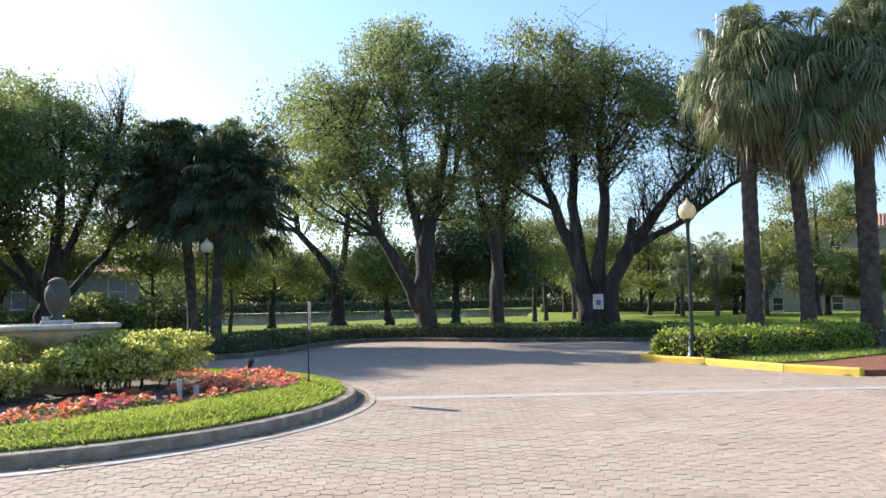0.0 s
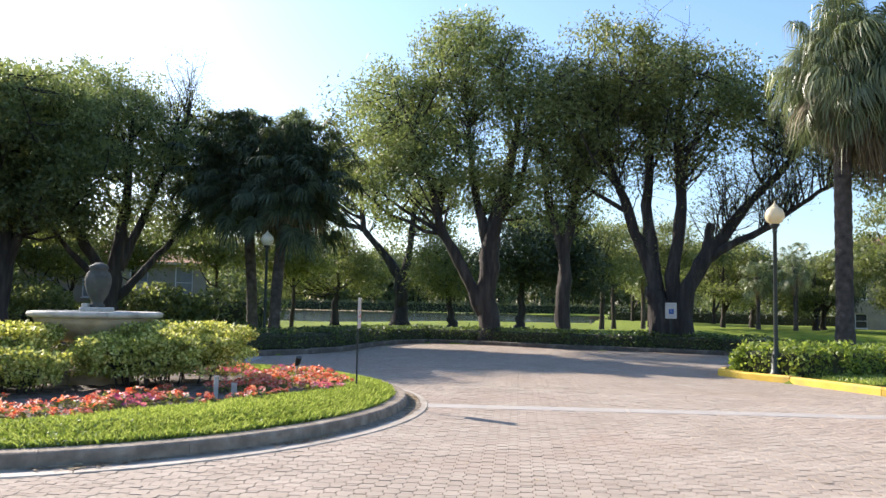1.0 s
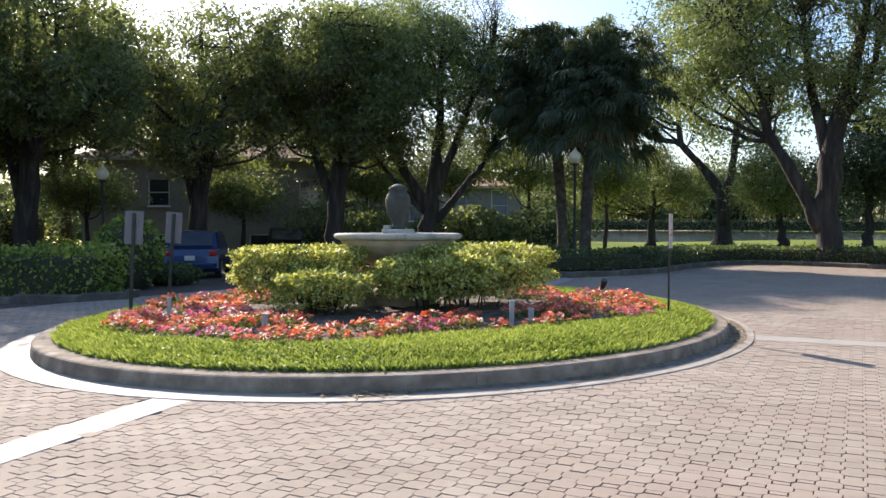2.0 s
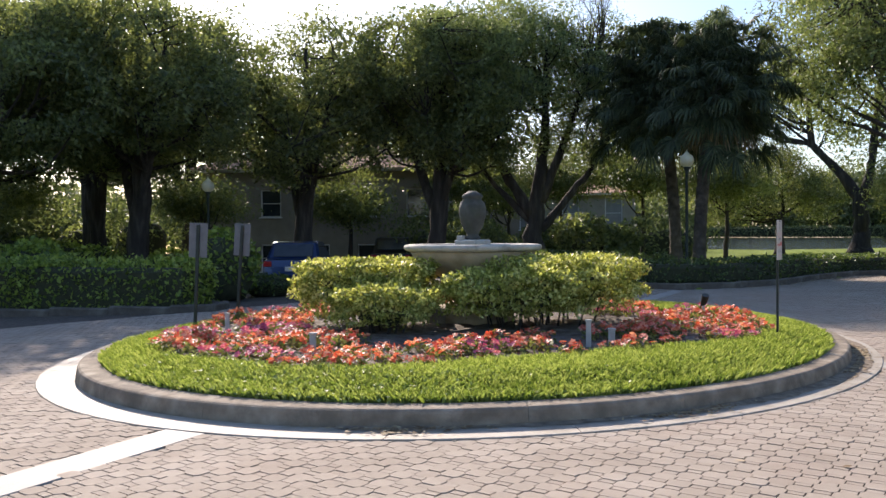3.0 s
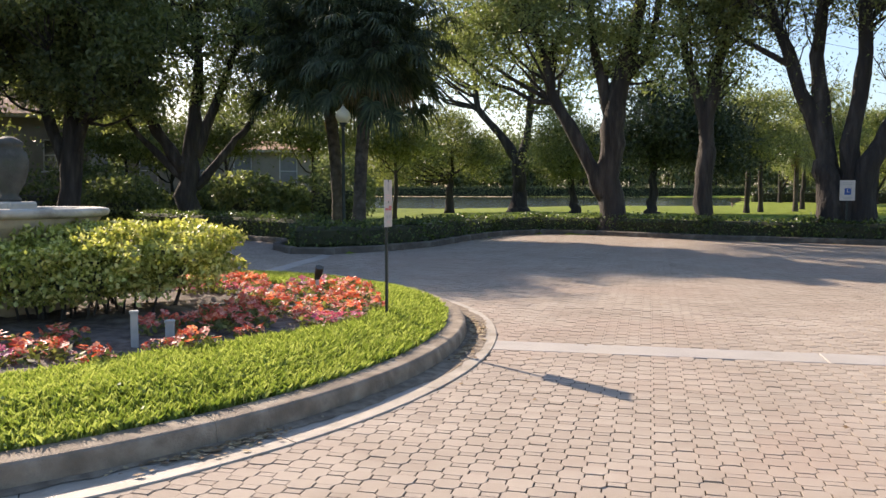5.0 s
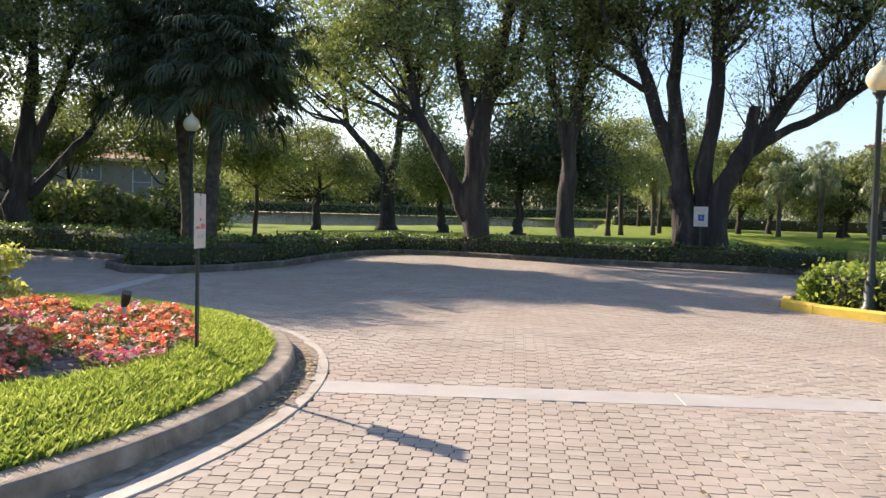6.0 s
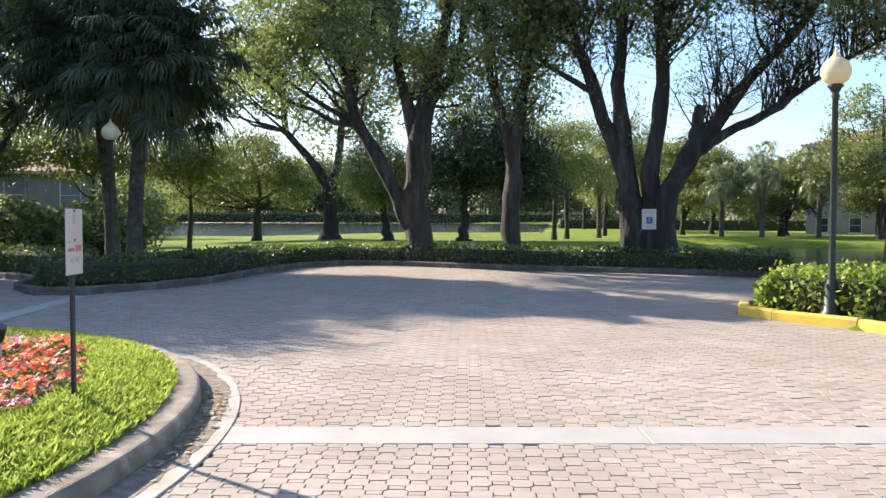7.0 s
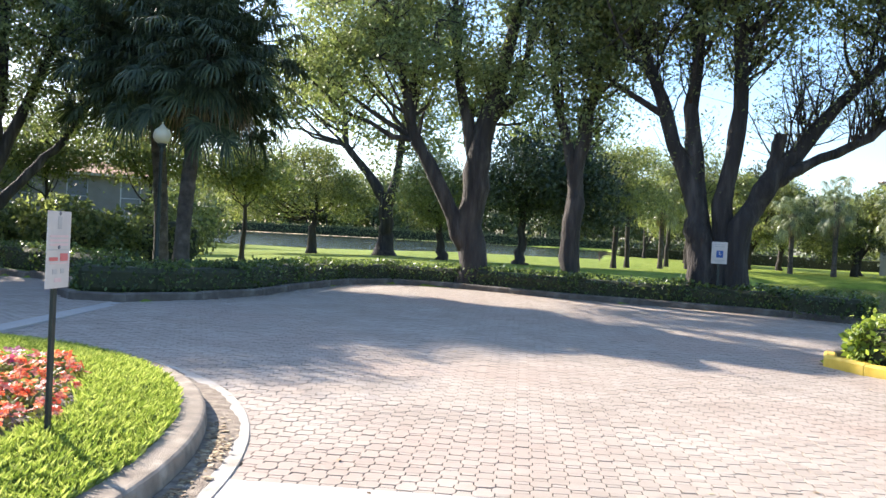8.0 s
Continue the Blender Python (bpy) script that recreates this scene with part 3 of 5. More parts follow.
def fan_set(seed, mat, length, droop, leaflets, stalks, width=0.020):
    """Fronds for several elevations, with two lengths of stalk for each."""
    return [(el, frond_mesh(seed + 7 * n + m, mat, length, droop, leaflets, stalk, el, width)) for n, el in enumerate((75, 45, 15, -15, -45, -70)) for m, stalk in enumerate(stalks)]


def palm(base, height, radius, fronds, green, dry, label, seed, size=1.0, hang=0.35, lean=(0, 0), crest=None):
    rng = np.random.default_rng(seed)
    root = thing("palm_tree", pose(*base), label, "palm tree", "cabbage palms")
    s = Shape()
    pts, rad = [], []
    n = 40
    for i in range(n + 1):
        t = i / n
        pts.append((lean[0] * t * t, lean[1] * t * t, -0.2 + (height + 0.2) * t))
        rad.append(radius * (1.25 - 0.32 * min(1, t * 5) + 0.12 * max(0, t - 0.75) * 4) * (1.0 + (0.05 if i % 2 else -0.03)))
    s.tube(pts, rad, 12)
    for k in range(34):
        a, z = rng.uniform(0, 6.28), height * rng.uniform(0.72, 1.0)
        t = z / height
        c = Vector((lean[0] * t * t, lean[1] * t * t, z))
        o = Vector((math.cos(a), math.sin(a), 0))
        s.tube([c + o * radius * 0.8, c + o * (radius + 0.12) + Vector((0, 0, 0.2))], [0.05, 0.025], 5)
    part("trunk", s.mesh("trunk", M_PALMBARK, True), root)
    top = Vector((lean[0], lean[1], height))
    for k in range(fronds):
        t = (k + 0.5) / fronds
        a = k * 2.39996 + rng.normal(0, 0.15)
        el = 78 - (130 if crest else 150) * t ** 0.8 + rng.normal(0, 8)
        dead = t > 1 - hang * 0.3
        # crest: topmost fronds take a lighter green, sunlight put into the colour
        mesh = min(dry if dead else (crest if crest and t < 0.09 else green), key=lambda f: abs(f[0] - el) + rng.uniform(0, 22))[1]
        sc = size * rng.uniform(0.7, 1.2) * (0.9 if dead else 1.0)
        ob = part("frond", mesh, root, "dry hanging fan frond" if dead else "")
        ob.matrix_basis = Matrix.Translation(top + Vector((0, 0, 0.9 * (0.45 - t)))) @ Euler((rng.normal(0, 0.3), -radians(el), a)).to_matrix().to_4x4() @ Matrix.Scale(sc, 4)
    return root


def hedge(path, width, height, label, name="hedge", mat=None, per_metre=420, leaf=0.07, seed=0, group="clipped hedges", category="hedge", rough=0.06, base_z=None):
    """A clipped hedge along a line: a solid core coloured dark as the shade inside, and leaves over its top and sides.
    """
    rng = np.random.default_rng(seed)
    x0, y0 = path[0]
    foot = base_z if base_z is not None else paving_z(x0, y0) + 0.05
    root = thing(name, pose(x0, y0, foot), label, category, group)
    pts = [np.array([px - x0, py - y0]) for px, py in path]
    inner = Shape()
    clouds = []
    for a, b in zip(pts[:-1], pts[1:]):
        d = np.linalg.norm(b - a)
        along = (b - a) / d
        side = np.array([-along[1], along[0]])
        mid = (a + b) / 2
        za = 0.0
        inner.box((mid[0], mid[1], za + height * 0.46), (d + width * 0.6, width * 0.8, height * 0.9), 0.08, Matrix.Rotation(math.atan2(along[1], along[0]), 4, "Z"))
        n = int(per_metre * d)
        u = rng.uniform(-width * 0.35, d + width * 0.35, n)
        pick = rng.uniform(0, width + 2 * height, n)
        off = np.where(pick < width, pick - width / 2, np.where(pick < width + height, width / 2, -width / 2))
        z = np.where(pick < width, height, rng.uniform(0.03, 1, n) * height)
        swell = np.array([noise.noise((p * 1.3, q * 2.0, seed * 3.1)) for p, q in zip(u, z + off)]) * rough * 1.6
        off = off * (1 + swell) + rng.normal(0, rough * 0.5, n)
        z = np.where(pick < width, height + swell + np.abs(rng.normal(0, rough * 0.6, n)), z)
        xy = a + u[:, None] * along + off[:, None] * side
        clouds.append(np.column_stack([xy, za + z]))
    for a, b in ((pts[0], pts[1]), (pts[-1], pts[-2])):
        out = (a - b) / np.linalg.norm(a - b)
        n = int(per_metre * width * 0.8)
        xy = a + (width * 0.31 + np.abs(rng.normal(0, rough * 0.6, n)))[:, None] * out + rng.uniform(-width * 0.48, width * 0.48, n)[:, None] * np.array([-out[1], out[0]])
        clouds.append(np.column_stack([xy, rng.uniform(0.03, 1, n) * height]))
    part("core", inner.mesh("core", M_CORE_SHADE), root)
    cloud = np.concatenate(clouds)
    part("foliage", many_faces("foliage", leaf_quads(rng, cloud, leaf, leaf * 0.6, 0.5), 4, mat or M_HEDGE), root)
    return root


def bush(centre, radii, label, mat, leaves, leaf, seed, name="shrub", group="", box=0.0, turn=0.0, category="shrub", lump=0.10, lift=0.0):
    """A shrub from its foot: rounded, or boxy where box nears 1; lift is the share of its height that is bare stems."""
    rng = np.random.default_rng(seed)
    root = thing(name, pose(*centre, 0, 0, turn), label, category, group)
    rx, ry, h = radii
    way = rng.normal(0, 1, (leaves, 3))
    way /= np.linalg.norm(way, axis=1, keepdims=True)
    e = 1 + 5 * box
    norm = (np.abs(way) ** (2 * e)).sum(1, keepdims=True) ** (1 / (2 * e))
    way = way / norm
    r = 1 - np.abs(rng.normal(0, 0.10, (leaves, 1)))
    swell = np.array([noise.noise((a * 2.2, b * 2.2, c * 2.2 + seed)) for a, b, c in way])[:, None]
    p = way * r * (1 + lump * swell) * np.array([rx, ry, h * (1 - lift) / 2]) + np.array([0, 0, h * (1 + lift) / 2])
    p = p[p[:, 2] > 0.02]
    # leaves thin out low down, so the shade-dark core shows there
    p = p[rng.uniform(0, 1, len(p)) < 0.12 + (1.9 - 2.0 * lift) * (p[:, 2] / h - 0.7 * lift)] + rng.normal(0, 0.25 * leaf, (1, 3))
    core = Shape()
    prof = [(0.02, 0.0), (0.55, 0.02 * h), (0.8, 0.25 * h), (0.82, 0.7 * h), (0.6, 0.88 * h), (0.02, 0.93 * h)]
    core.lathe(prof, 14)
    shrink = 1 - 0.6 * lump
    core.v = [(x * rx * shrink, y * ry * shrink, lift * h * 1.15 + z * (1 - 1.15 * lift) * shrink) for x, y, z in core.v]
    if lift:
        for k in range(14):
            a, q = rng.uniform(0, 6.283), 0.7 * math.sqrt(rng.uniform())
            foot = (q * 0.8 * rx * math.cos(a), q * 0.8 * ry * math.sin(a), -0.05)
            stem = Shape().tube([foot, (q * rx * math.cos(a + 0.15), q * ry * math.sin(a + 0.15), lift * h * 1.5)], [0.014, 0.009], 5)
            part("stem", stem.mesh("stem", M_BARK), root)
    part("core", core.mesh("core", M_CORE_SHADE, True), root)
    part("foliage", many_faces("foliage", leaf_quads(rng, p, leaf, leaf * 0.6, 0.4), 4, mat), root)
    return root


def grass_blades(rng, xy, zfun, height, width):
    n = len(xy)
    z = np.array([zfun(x, y) for x, y in xy])
    a = rng.uniform(0, 6.283, n)
    ln = height * rng.uniform(0.5, 1.25, n)
    lean = rng.uniform(0.1, 0.8, n)
    b = rng.uniform(0, 6.283, n)
    w = width * rng.uniform(0.7, 1.3, n)
    root = np.column_stack([xy, z - 0.01])
    side = np.column_stack([np.cos(a), np.sin(a), np.zeros(n)]) * w[:, None]
    mid = root + np.column_stack([np.cos(b) * lean * 0.3 * ln, np.sin(b) * lean * 0.3 * ln, 0.6 * ln])
    tip = root + np.column_stack([np.cos(b) * lean * ln, np.sin(b) * lean * ln, ln * (1.05 - 0.3 * lean)])
    return np.stack([root - side, root + side, mid + side * 0.7, tip], 1)


# ---- the paved plaza ----
build_ground()
build_water()
road = thing("road", pose(0, 0, 0), "sunlit pinkish beige octagon block paving of a plaza", "road", kind="structure")
part("joint_bed", build_joint_bed(), road, "dark sand in the joints")
build_bands(road)


# ---- the island ----
def island_z(r):
    return 0.118 + 0.10 * step(4.86, 4.1, r) + 0.04 * step(4.1, 1.5, r)


def build_island():
    isl = thing("traffic_island", pose(*ISLAND, 0, 0, 0, math.degrees(ISLAND_TURN)), "round planted island with a concrete kerb and grass rim", "traffic island", kind="structure")
    n = 22
    kerb = [(KERB_OUT + 0.038, -0.1), (KERB_OUT + 0.034, 0.012), (KERB_OUT + 0.020, 0.105), (KERB_OUT + 0.010, 0.126), (KERB_OUT - 0.010, 0.137), (KERB_OUT - 0.035, 0.140),
            (KERB_IN + 0.02, 0.142), (KERB_IN, 0.134), (KERB_IN, -0.1)]
    gutter = [(GUTTER_OUT, -0.1), (GUTTER_OUT, 0.004), (GUTTER_OUT - 0.008, 0.010), (KERB_OUT + 0.15, 0.007), (KERB_OUT + 0.032, 0.004), (KERB_OUT + 0.03, -0.1)]
    def oval(shape):
        shape.v = [(x * NARROW, y, z) for x, y, z in shape.v]
        return shape
    for k in range(n):
        a = 2 * math.pi / n * k
        part("kerb_stone", oval(Shape().lathe(kerb, 8, a0=a + 0.0873, a1=a + 0.0867 + 2 * math.pi / n)).mesh("kerb_stone", M_KERB), isl)
        part("gutter_slab", oval(Shape().lathe(gutter, 8, a0=a + 0.158, a1=a + 0.1565 + 2 * math.pi / n)).mesh("gutter_slab", M_GUTTER), isl)
    top = Shape().lathe([(r, island_z(r)) for r in (4.86, 4.78, 4.6, 4.35, 4.1, 3.8, 3.5, 3.15)], 72)
    oval(top)
    part("turf", top.mesh("turf", M_LAWN, True), isl, "bright green grass rim")
    soil = Shape()
    rng = np.random.default_rng(3)
    turns = 96
    edge = [1.0, 0.985, 0.93, 0.86, 0.76, 0.64, 0.48, 0.32, 0.18, 0.01]
    for k in range(turns):
        a = 2 * math.pi * k / turns
        for e in edge:
            r = e * bed_r(a)
            x, y = r * math.cos(a), r * math.sin(a)
            lump = 0.035 * noise.noise((x * 3, y * 3, 0)) + 0.02 * noise.noise((x * 9, y * 9, 4))
            soil.v.append((x, y, island_z(r) + (-0.02 if e == 1.0 else 0.02 + lump)))
    m = len(edge)
    soil.f = [(k * m + i, ((k + 1) % turns) * m + i, ((k + 1) % turns) * m + i + 1, k * m + i + 1) for k in range(turns) for i in range(m - 1)]
    oval(soil)
    part("soil", soil.mesh("soil", M_SOIL, True), isl, "grey brown bare bed soil")
    count = 320000
    r = np.sqrt(rng.uniform(3.1 ** 2, 4.84 ** 2, count))
    a = rng.uniform(-math.pi, math.pi, count)
    keep = r > bed_r(a) - 0.03 + rng.normal(0, 0.03, count)
    r, a = r[keep], a[keep]
    xy = np.column_stack([NARROW * r * np.cos(a), r * np.sin(a)])
    blades = grass_blades(rng, xy, lambda x, y: island_z(math.hypot(x / NARROW, y)), 0.098, 0.0038)
    tagged(part("grass_blades", many_faces("grass_blades", blades, 4, M_GRASS), isl), kind="stuff")
    n = 3200
    r, a = rng.uniform(3.95, 4.85, n), np.radians(rng.normal(-72, 15, n))
    spots = np.column_stack([NARROW * r * np.cos(a), r * np.sin(a), [island_z(q) + 0.055 for q in r]]) + rng.normal(0, 0.014, (n, 3))
    tagged(part("weed_leaves", many_faces("weed_leaves", leaf_quads(rng, spots, 0.034, 0.027, 1.2), 4, M_WEED), isl, "small glossy round leaves in the grass"), kind="stuff")
    silt = Shape()
    turns = 260
    for k in range(turns):
        a = radians(-62 + 128 * k / (turns - 1))
        wide = 0.05 + 0.20 * step(-30, 10, math.degrees(a)) + 0.09 * noise.noise((a * 5, 3.0, 1.0)) + 0.05 * noise.noise((a * 28, 7.0, 2.0))
        for e in (0.0, 0.5, 1.0):
            r = KERB_OUT + 0.036 + e * max(0.02, min(0.30, wide))
            silt.v.append((NARROW * r * math.cos(a), r * math.sin(a), (0.022, 0.0145, 0.0105)[int(2 * e)]))
    silt.f = [(3 * k + i, 3 * k + i + 1, 3 * k + i + 4, 3 * k + i + 3) for k in range(turns - 1) for i in range(2)]
    part("silt", silt.mesh("silt", M_SILT), isl, "brown dirt gathered in the gutter")
    return isl


build_island()


# ---- big trees behind the hedge ----
FIG = "large multi-stemmed ficus with dark trunks behind the clipped hedge"
tree((4.32, 30.95, 0.1),
     [[(-0.42, 0, 0, 0.40), (-0.42, 0.1, 1.6, 0.34), (-0.5, 0.1, 2.3, 0.28), (-1.4, 0.2, 4.8, 0.19), (-2.05, 0.3, 6.6, 0.13), (-2.6, 0.4, 9.0, 0.06)],
      [(-0.15, 0.3, 0, 0.38), (-0.5, 0.3, 2.6, 0.27), (-0.8, 0.4, 5.1, 0.2), (-0.6, 0.5, 7.5, 0.13), (-0.9, 0.5, 10.0, 0.06)],
      [(0.15, 0.0, 0, 0.40), (0.05, 0.1, 2.6, 0.26), (0.4, 0.2, 5.1, 0.2), (0.25, 0.2, 7.5, 0.13), (0.5, 0.2, 10.0, 0.06)],
      [(0.4, -0.1, 0, 0.40), (0.5, -0.1, 2.1, 0.32), (1.15, -0.1, 3.25, 0.27), (2.2, -0.1, 4.6, 0.17), (4.0, -0.1, 6.65, 0.10), (5.0, 0, 7.9, 0.05)],
      [(1.1, -0.1, 3.15, 0.2), (1.75, -0.2, 3.55, 0.15), (2.85, -0.2, 4.1, 0.12), (3.8, -0.3, 4.75, 0.09), (4.75, -0.3, 5.45, 0.07), (6.0, -0.3, 6.1, 0.04)],
      [(1.15, -0.1, 3.2, 0.2), (1.25, -0.1, 3.8, 0.17), (1.33, -0.1, 4.4, 0.16)]],
     [(-1.9, 0.3, 9.7, 2.5, 2.6, 2.2), (-3.5, 0.2, 8.3, 1.8, 2.0, 2.1), (0.7, 0.3, 9.2, 2.2, 2.5, 1.9), (2.1, 0.2, 8.5, 1.4, 1.9, 1.5), (-3.3, 0.2, 6.6, 1.3, 1.5, 1.3),
      (4.3, 0.0, 7.3, 1.5, 1.5, 0.8), (2.6, 0.0, 7.8, 1.5, 1.4, 0.8), (5.5, -0.2, 6.9, 1.3, 1.2, 0.9), (6.4, -0.3, 6.1, 1.2, 1.1, 0.8), (3.2, 0.1, 8.6, 1.6, 1.5, 1.0), (-0.5, 0.3, 7.1, 2.3, 2.1, 1.3)],
     500, 122, 0.125, M_LEAF_A, FIG, 11, 60, 800, 0.36, hollow=0.35, shoots=((3, 60), (4, 56), (2, 40), (1, 40), (0, 34)))
tree((-2.2, 32.9, 0.1),
     [[(0.0, 0, 0, 0.46), (0.0, 0, 2.5, 0.38), (0.1, 0, 4.2, 0.32), (0.7, 0.1, 6.6, 0.2), (1.2, 0.2, 9.5, 0.08)],
      [(-0.15, 0, 1.2, 0.26), (-0.9, -0.1, 2.7, 0.21), (-1.75, -0.2, 4.2, 0.18), (-2.1, -0.2, 5.6, 0.15), (-2.7, -0.2, 7.0, 0.1), (-3.0, -0.2, 8.8, 0.06)],
      [(0.0, 0, 3.6, 0.22), (-0.6, 0, 6.0, 0.15), (-1.0, 0, 9.5, 0.07)], [(0.1, 0, 4.4, 0.18), (1.1, 0.2, 5.9, 0.12), (1.7, 0.2, 8.2, 0.05)]],
     [(-0.9, 0, 10.7, 2.3, 2.6, 2.2), (-3.5, -0.2, 8.6, 2.1, 2.2, 2.5), (1.2, 0.1, 9.6, 1.6, 2.0, 2.1), (-1.5, 0.1, 6.7, 2.6, 2.2, 1.4), (0.6, 0.6, 5.8, 1.8, 1.5, 1.1), (-4.2, 0.0, 6.0, 1.4, 1.5, 1.5)],
     490, 124, 0.125, M_LEAF_D, "tall ficus with a thick trunk and light green crown", 12, 50, 800, 0.38, hollow=0.35, shoots=((1, 30), (2, 30), (3, 20)))
tree((0.63, 32.2, 0.1),
     [[(0, 0, 0, 0.30), (0.0, 0, 2.0, 0.25), (0.1, 0, 3.8, 0.22), (0.5, 0, 6.0, 0.13), (1.2, 0, 8.6, 0.06)],
      [(0.05, 0, 3.2, 0.16), (-0.6, 0, 5.4, 0.11), (-0.9, 0, 8.0, 0.05)]],
     [(0.4, 0, 7.9, 1.9, 1.9, 2.0), (-0.2, 0, 5.9, 1.8, 1.7, 1.2), (0.3, 0.4, 4.8, 1.3, 1.2, 0.7), (1.2, 0.2, 9.2, 1.6, 1.6, 1.5)],
     170, 96, 0.12, M_LEAF_D, "slender ficus with a straight trunk behind the hedge", 13, 26, 380, 0.42, hollow=0.35, shoots=((0, 20), (1, 14)))
# trees out on the lawn
tree((-12.0, 62.5, 0.15),
     [[(0, 0, 0, 0.62), (0.0, 0, 1.6, 0.50), (-0.1, 0, 3.6, 0.40), (-1.4, 0, 5.4, 0.27), (-3.0, 0, 7.2, 0.22), (-3.3, 0, 10.0, 0.16), (-3.9, 0, 14.0, 0.07)],
      [(0.0, 0, 2.8, 0.36), (0.4, 0, 4.4, 0.30), (0.7, 0, 6.0, 0.26), (1.0, 0, 9.5, 0.18), (1.6, 0, 14.0, 0.07)]],
     [(-2.8, 0, 15.0, 4.4, 4.0, 3.8), (1.4, 0, 15.0, 3.4, 3.6, 3.2), (-6.6, 0, 12.5, 3.0, 3.0, 2.4), (-1, 0, 10.0, 3.4, 3.0, 2.0), (-5.6, 0, 9.8, 2.6, 2.2, 1.6), (2.6, 0, 8.6, 2.2, 2.0, 2.2), (-1.0, 0, 7.0, 1.6, 1.6, 1.4), (-7.5, 0, 9.6, 1.8, 1.8, 1.6)],
     420, 44, 0.30, M_LEAF_B, "spreading lawn tree with a forked trunk and yellow-green leaves", 14, 60, 640, 0.7, group="lawn trees", hollow=0.35)
tree((-17.4, 63.5, 0.15), [[(0, 0, 0, 0.32), (0.0, 0, 1.2, 0.26), (0.2, 0, 2.6, 0.16), (0.2, 0, 4.6, 0.06)]],
     [(0, 0, 4.6, 3.4, 3.0, 2.2), (-3.2, 0, 3.9, 2.4, 2.2, 1.9), (2.2, 0, 3.7, 2.0, 1.8, 1.4), (-0.8, 0, 6.2, 2.4, 2.2, 1.4), (-5.0, 0, 3.2, 1.6, 1.6, 1.5)], 85, 380, 0.16, M_LEAF_A, "low spreading lawn tree with pale grey-green leaves", 15, 16, 80, 0.62, group="lawn trees")
tree((-7.4, 58.5, 0.15), [[(0, 0, 0, 0.34), (-0.1, 0, 1.0, 0.24), (-0.4, 0, 2.6, 0.15), (-0.6, 0, 5.4, 0.06)]],
     [(-0.8, 0, 4.4, 2.0, 2.0, 2.4)], 110, 140, 0.16, M_LEAF_B, "small yellow-green lawn tree with a flared trunk", 16, 10, 40, 0.6, group="lawn trees")
tree((-2.5, 56.5, 0.15), [[(0, 0, 0, 0.42), (0.05, 0, 0.9, 0.27), (0.05, 0, 2.4, 0.2), (0.2, 0, 6.0, 0.08)]],
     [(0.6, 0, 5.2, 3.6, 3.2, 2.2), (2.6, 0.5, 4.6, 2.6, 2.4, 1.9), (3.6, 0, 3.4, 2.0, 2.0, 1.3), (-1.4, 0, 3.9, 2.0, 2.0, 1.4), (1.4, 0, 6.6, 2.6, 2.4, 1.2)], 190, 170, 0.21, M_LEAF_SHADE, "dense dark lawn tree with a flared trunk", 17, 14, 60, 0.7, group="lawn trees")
for k, (x, y, h, lm) in enumerate([(2.9, 60.0, 5.4, M_LEAF_C), (3.9, 64.0, 5.8, M_LEAF_A), (7.2, 72.0, 5.6, M_LEAF_C), (8.2, 68.0, 6.6, M_LEAF_C)]):
    tree((x, y, 0.15), [[(0, 0, 0, 0.17), (0.05 * (-1) ** k, 0, 2.4, 0.15), (0.1, 0, h, 0.06)]],
         [(0, 0, h + 0.3, 2.0, 1.8, 1.9), (0.5, 0, h - 1.2, 2.1, 1.8, 1.0), (-0.9, 0, h - 0.6, 1.5, 1.3, 1.0)], 55, 230, 0.16, lm, "thin straight-stemmed lawn tree in shade", 30 + k, 8, 30, 0.6, group="lawn trees")
for k, (x, y, h, r) in enumerate([(13.6, 75.0, 6.6, 2.9), (17.0, 80.0, 7.6, 3.2), (20.3, 72.0, 5.6, 2.5), (23.4, 81.0, 5.6, 2.6), (11.0, 92.0, 8.0, 4.0), (8.0, 104.0, 9.0, 4.4), (28.0, 72.5, 5.4, 2.3), (37.0, 72.0, 7.0, 2.8), (32.5, 71.0, 5.6, 2.3), (16.5, 98.0, 8.4, 4.2), (24.8, 66.0, 9.6, 3.4)]):
    tree((x, y, 0.12), [[(0, 0, 0, 0.26), (0.0, 0, 1.3, 0.2), (0.25 * math.sin(k * 2.1), 0, h * 0.6, 0.13), (0.1, 0, h, 0.05)], [(0, 0, 1.2, 0.14), (0.35 * r, 0.2, h * 0.5, 0.08), (0.5 * r, 0.2, h * 0.75, 0.04)]],
         [(r * 0.8 * math.cos(2.4 * q + k), r * 0.7 * math.sin(2.4 * q + k), h * (0.40 + 0.55 * ((q * 5 + k * 3) % 9) / 8), r * (0.34 + 0.10 * ((q + k) % 4)), r * 0.5, h * (0.10 + 0.035 * ((q * 2 + k) % 4))) for q in range(9)],
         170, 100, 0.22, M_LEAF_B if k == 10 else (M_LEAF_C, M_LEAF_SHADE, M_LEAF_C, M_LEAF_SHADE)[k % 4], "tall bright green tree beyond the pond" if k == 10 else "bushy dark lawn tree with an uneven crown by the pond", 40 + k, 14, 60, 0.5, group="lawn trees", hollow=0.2)
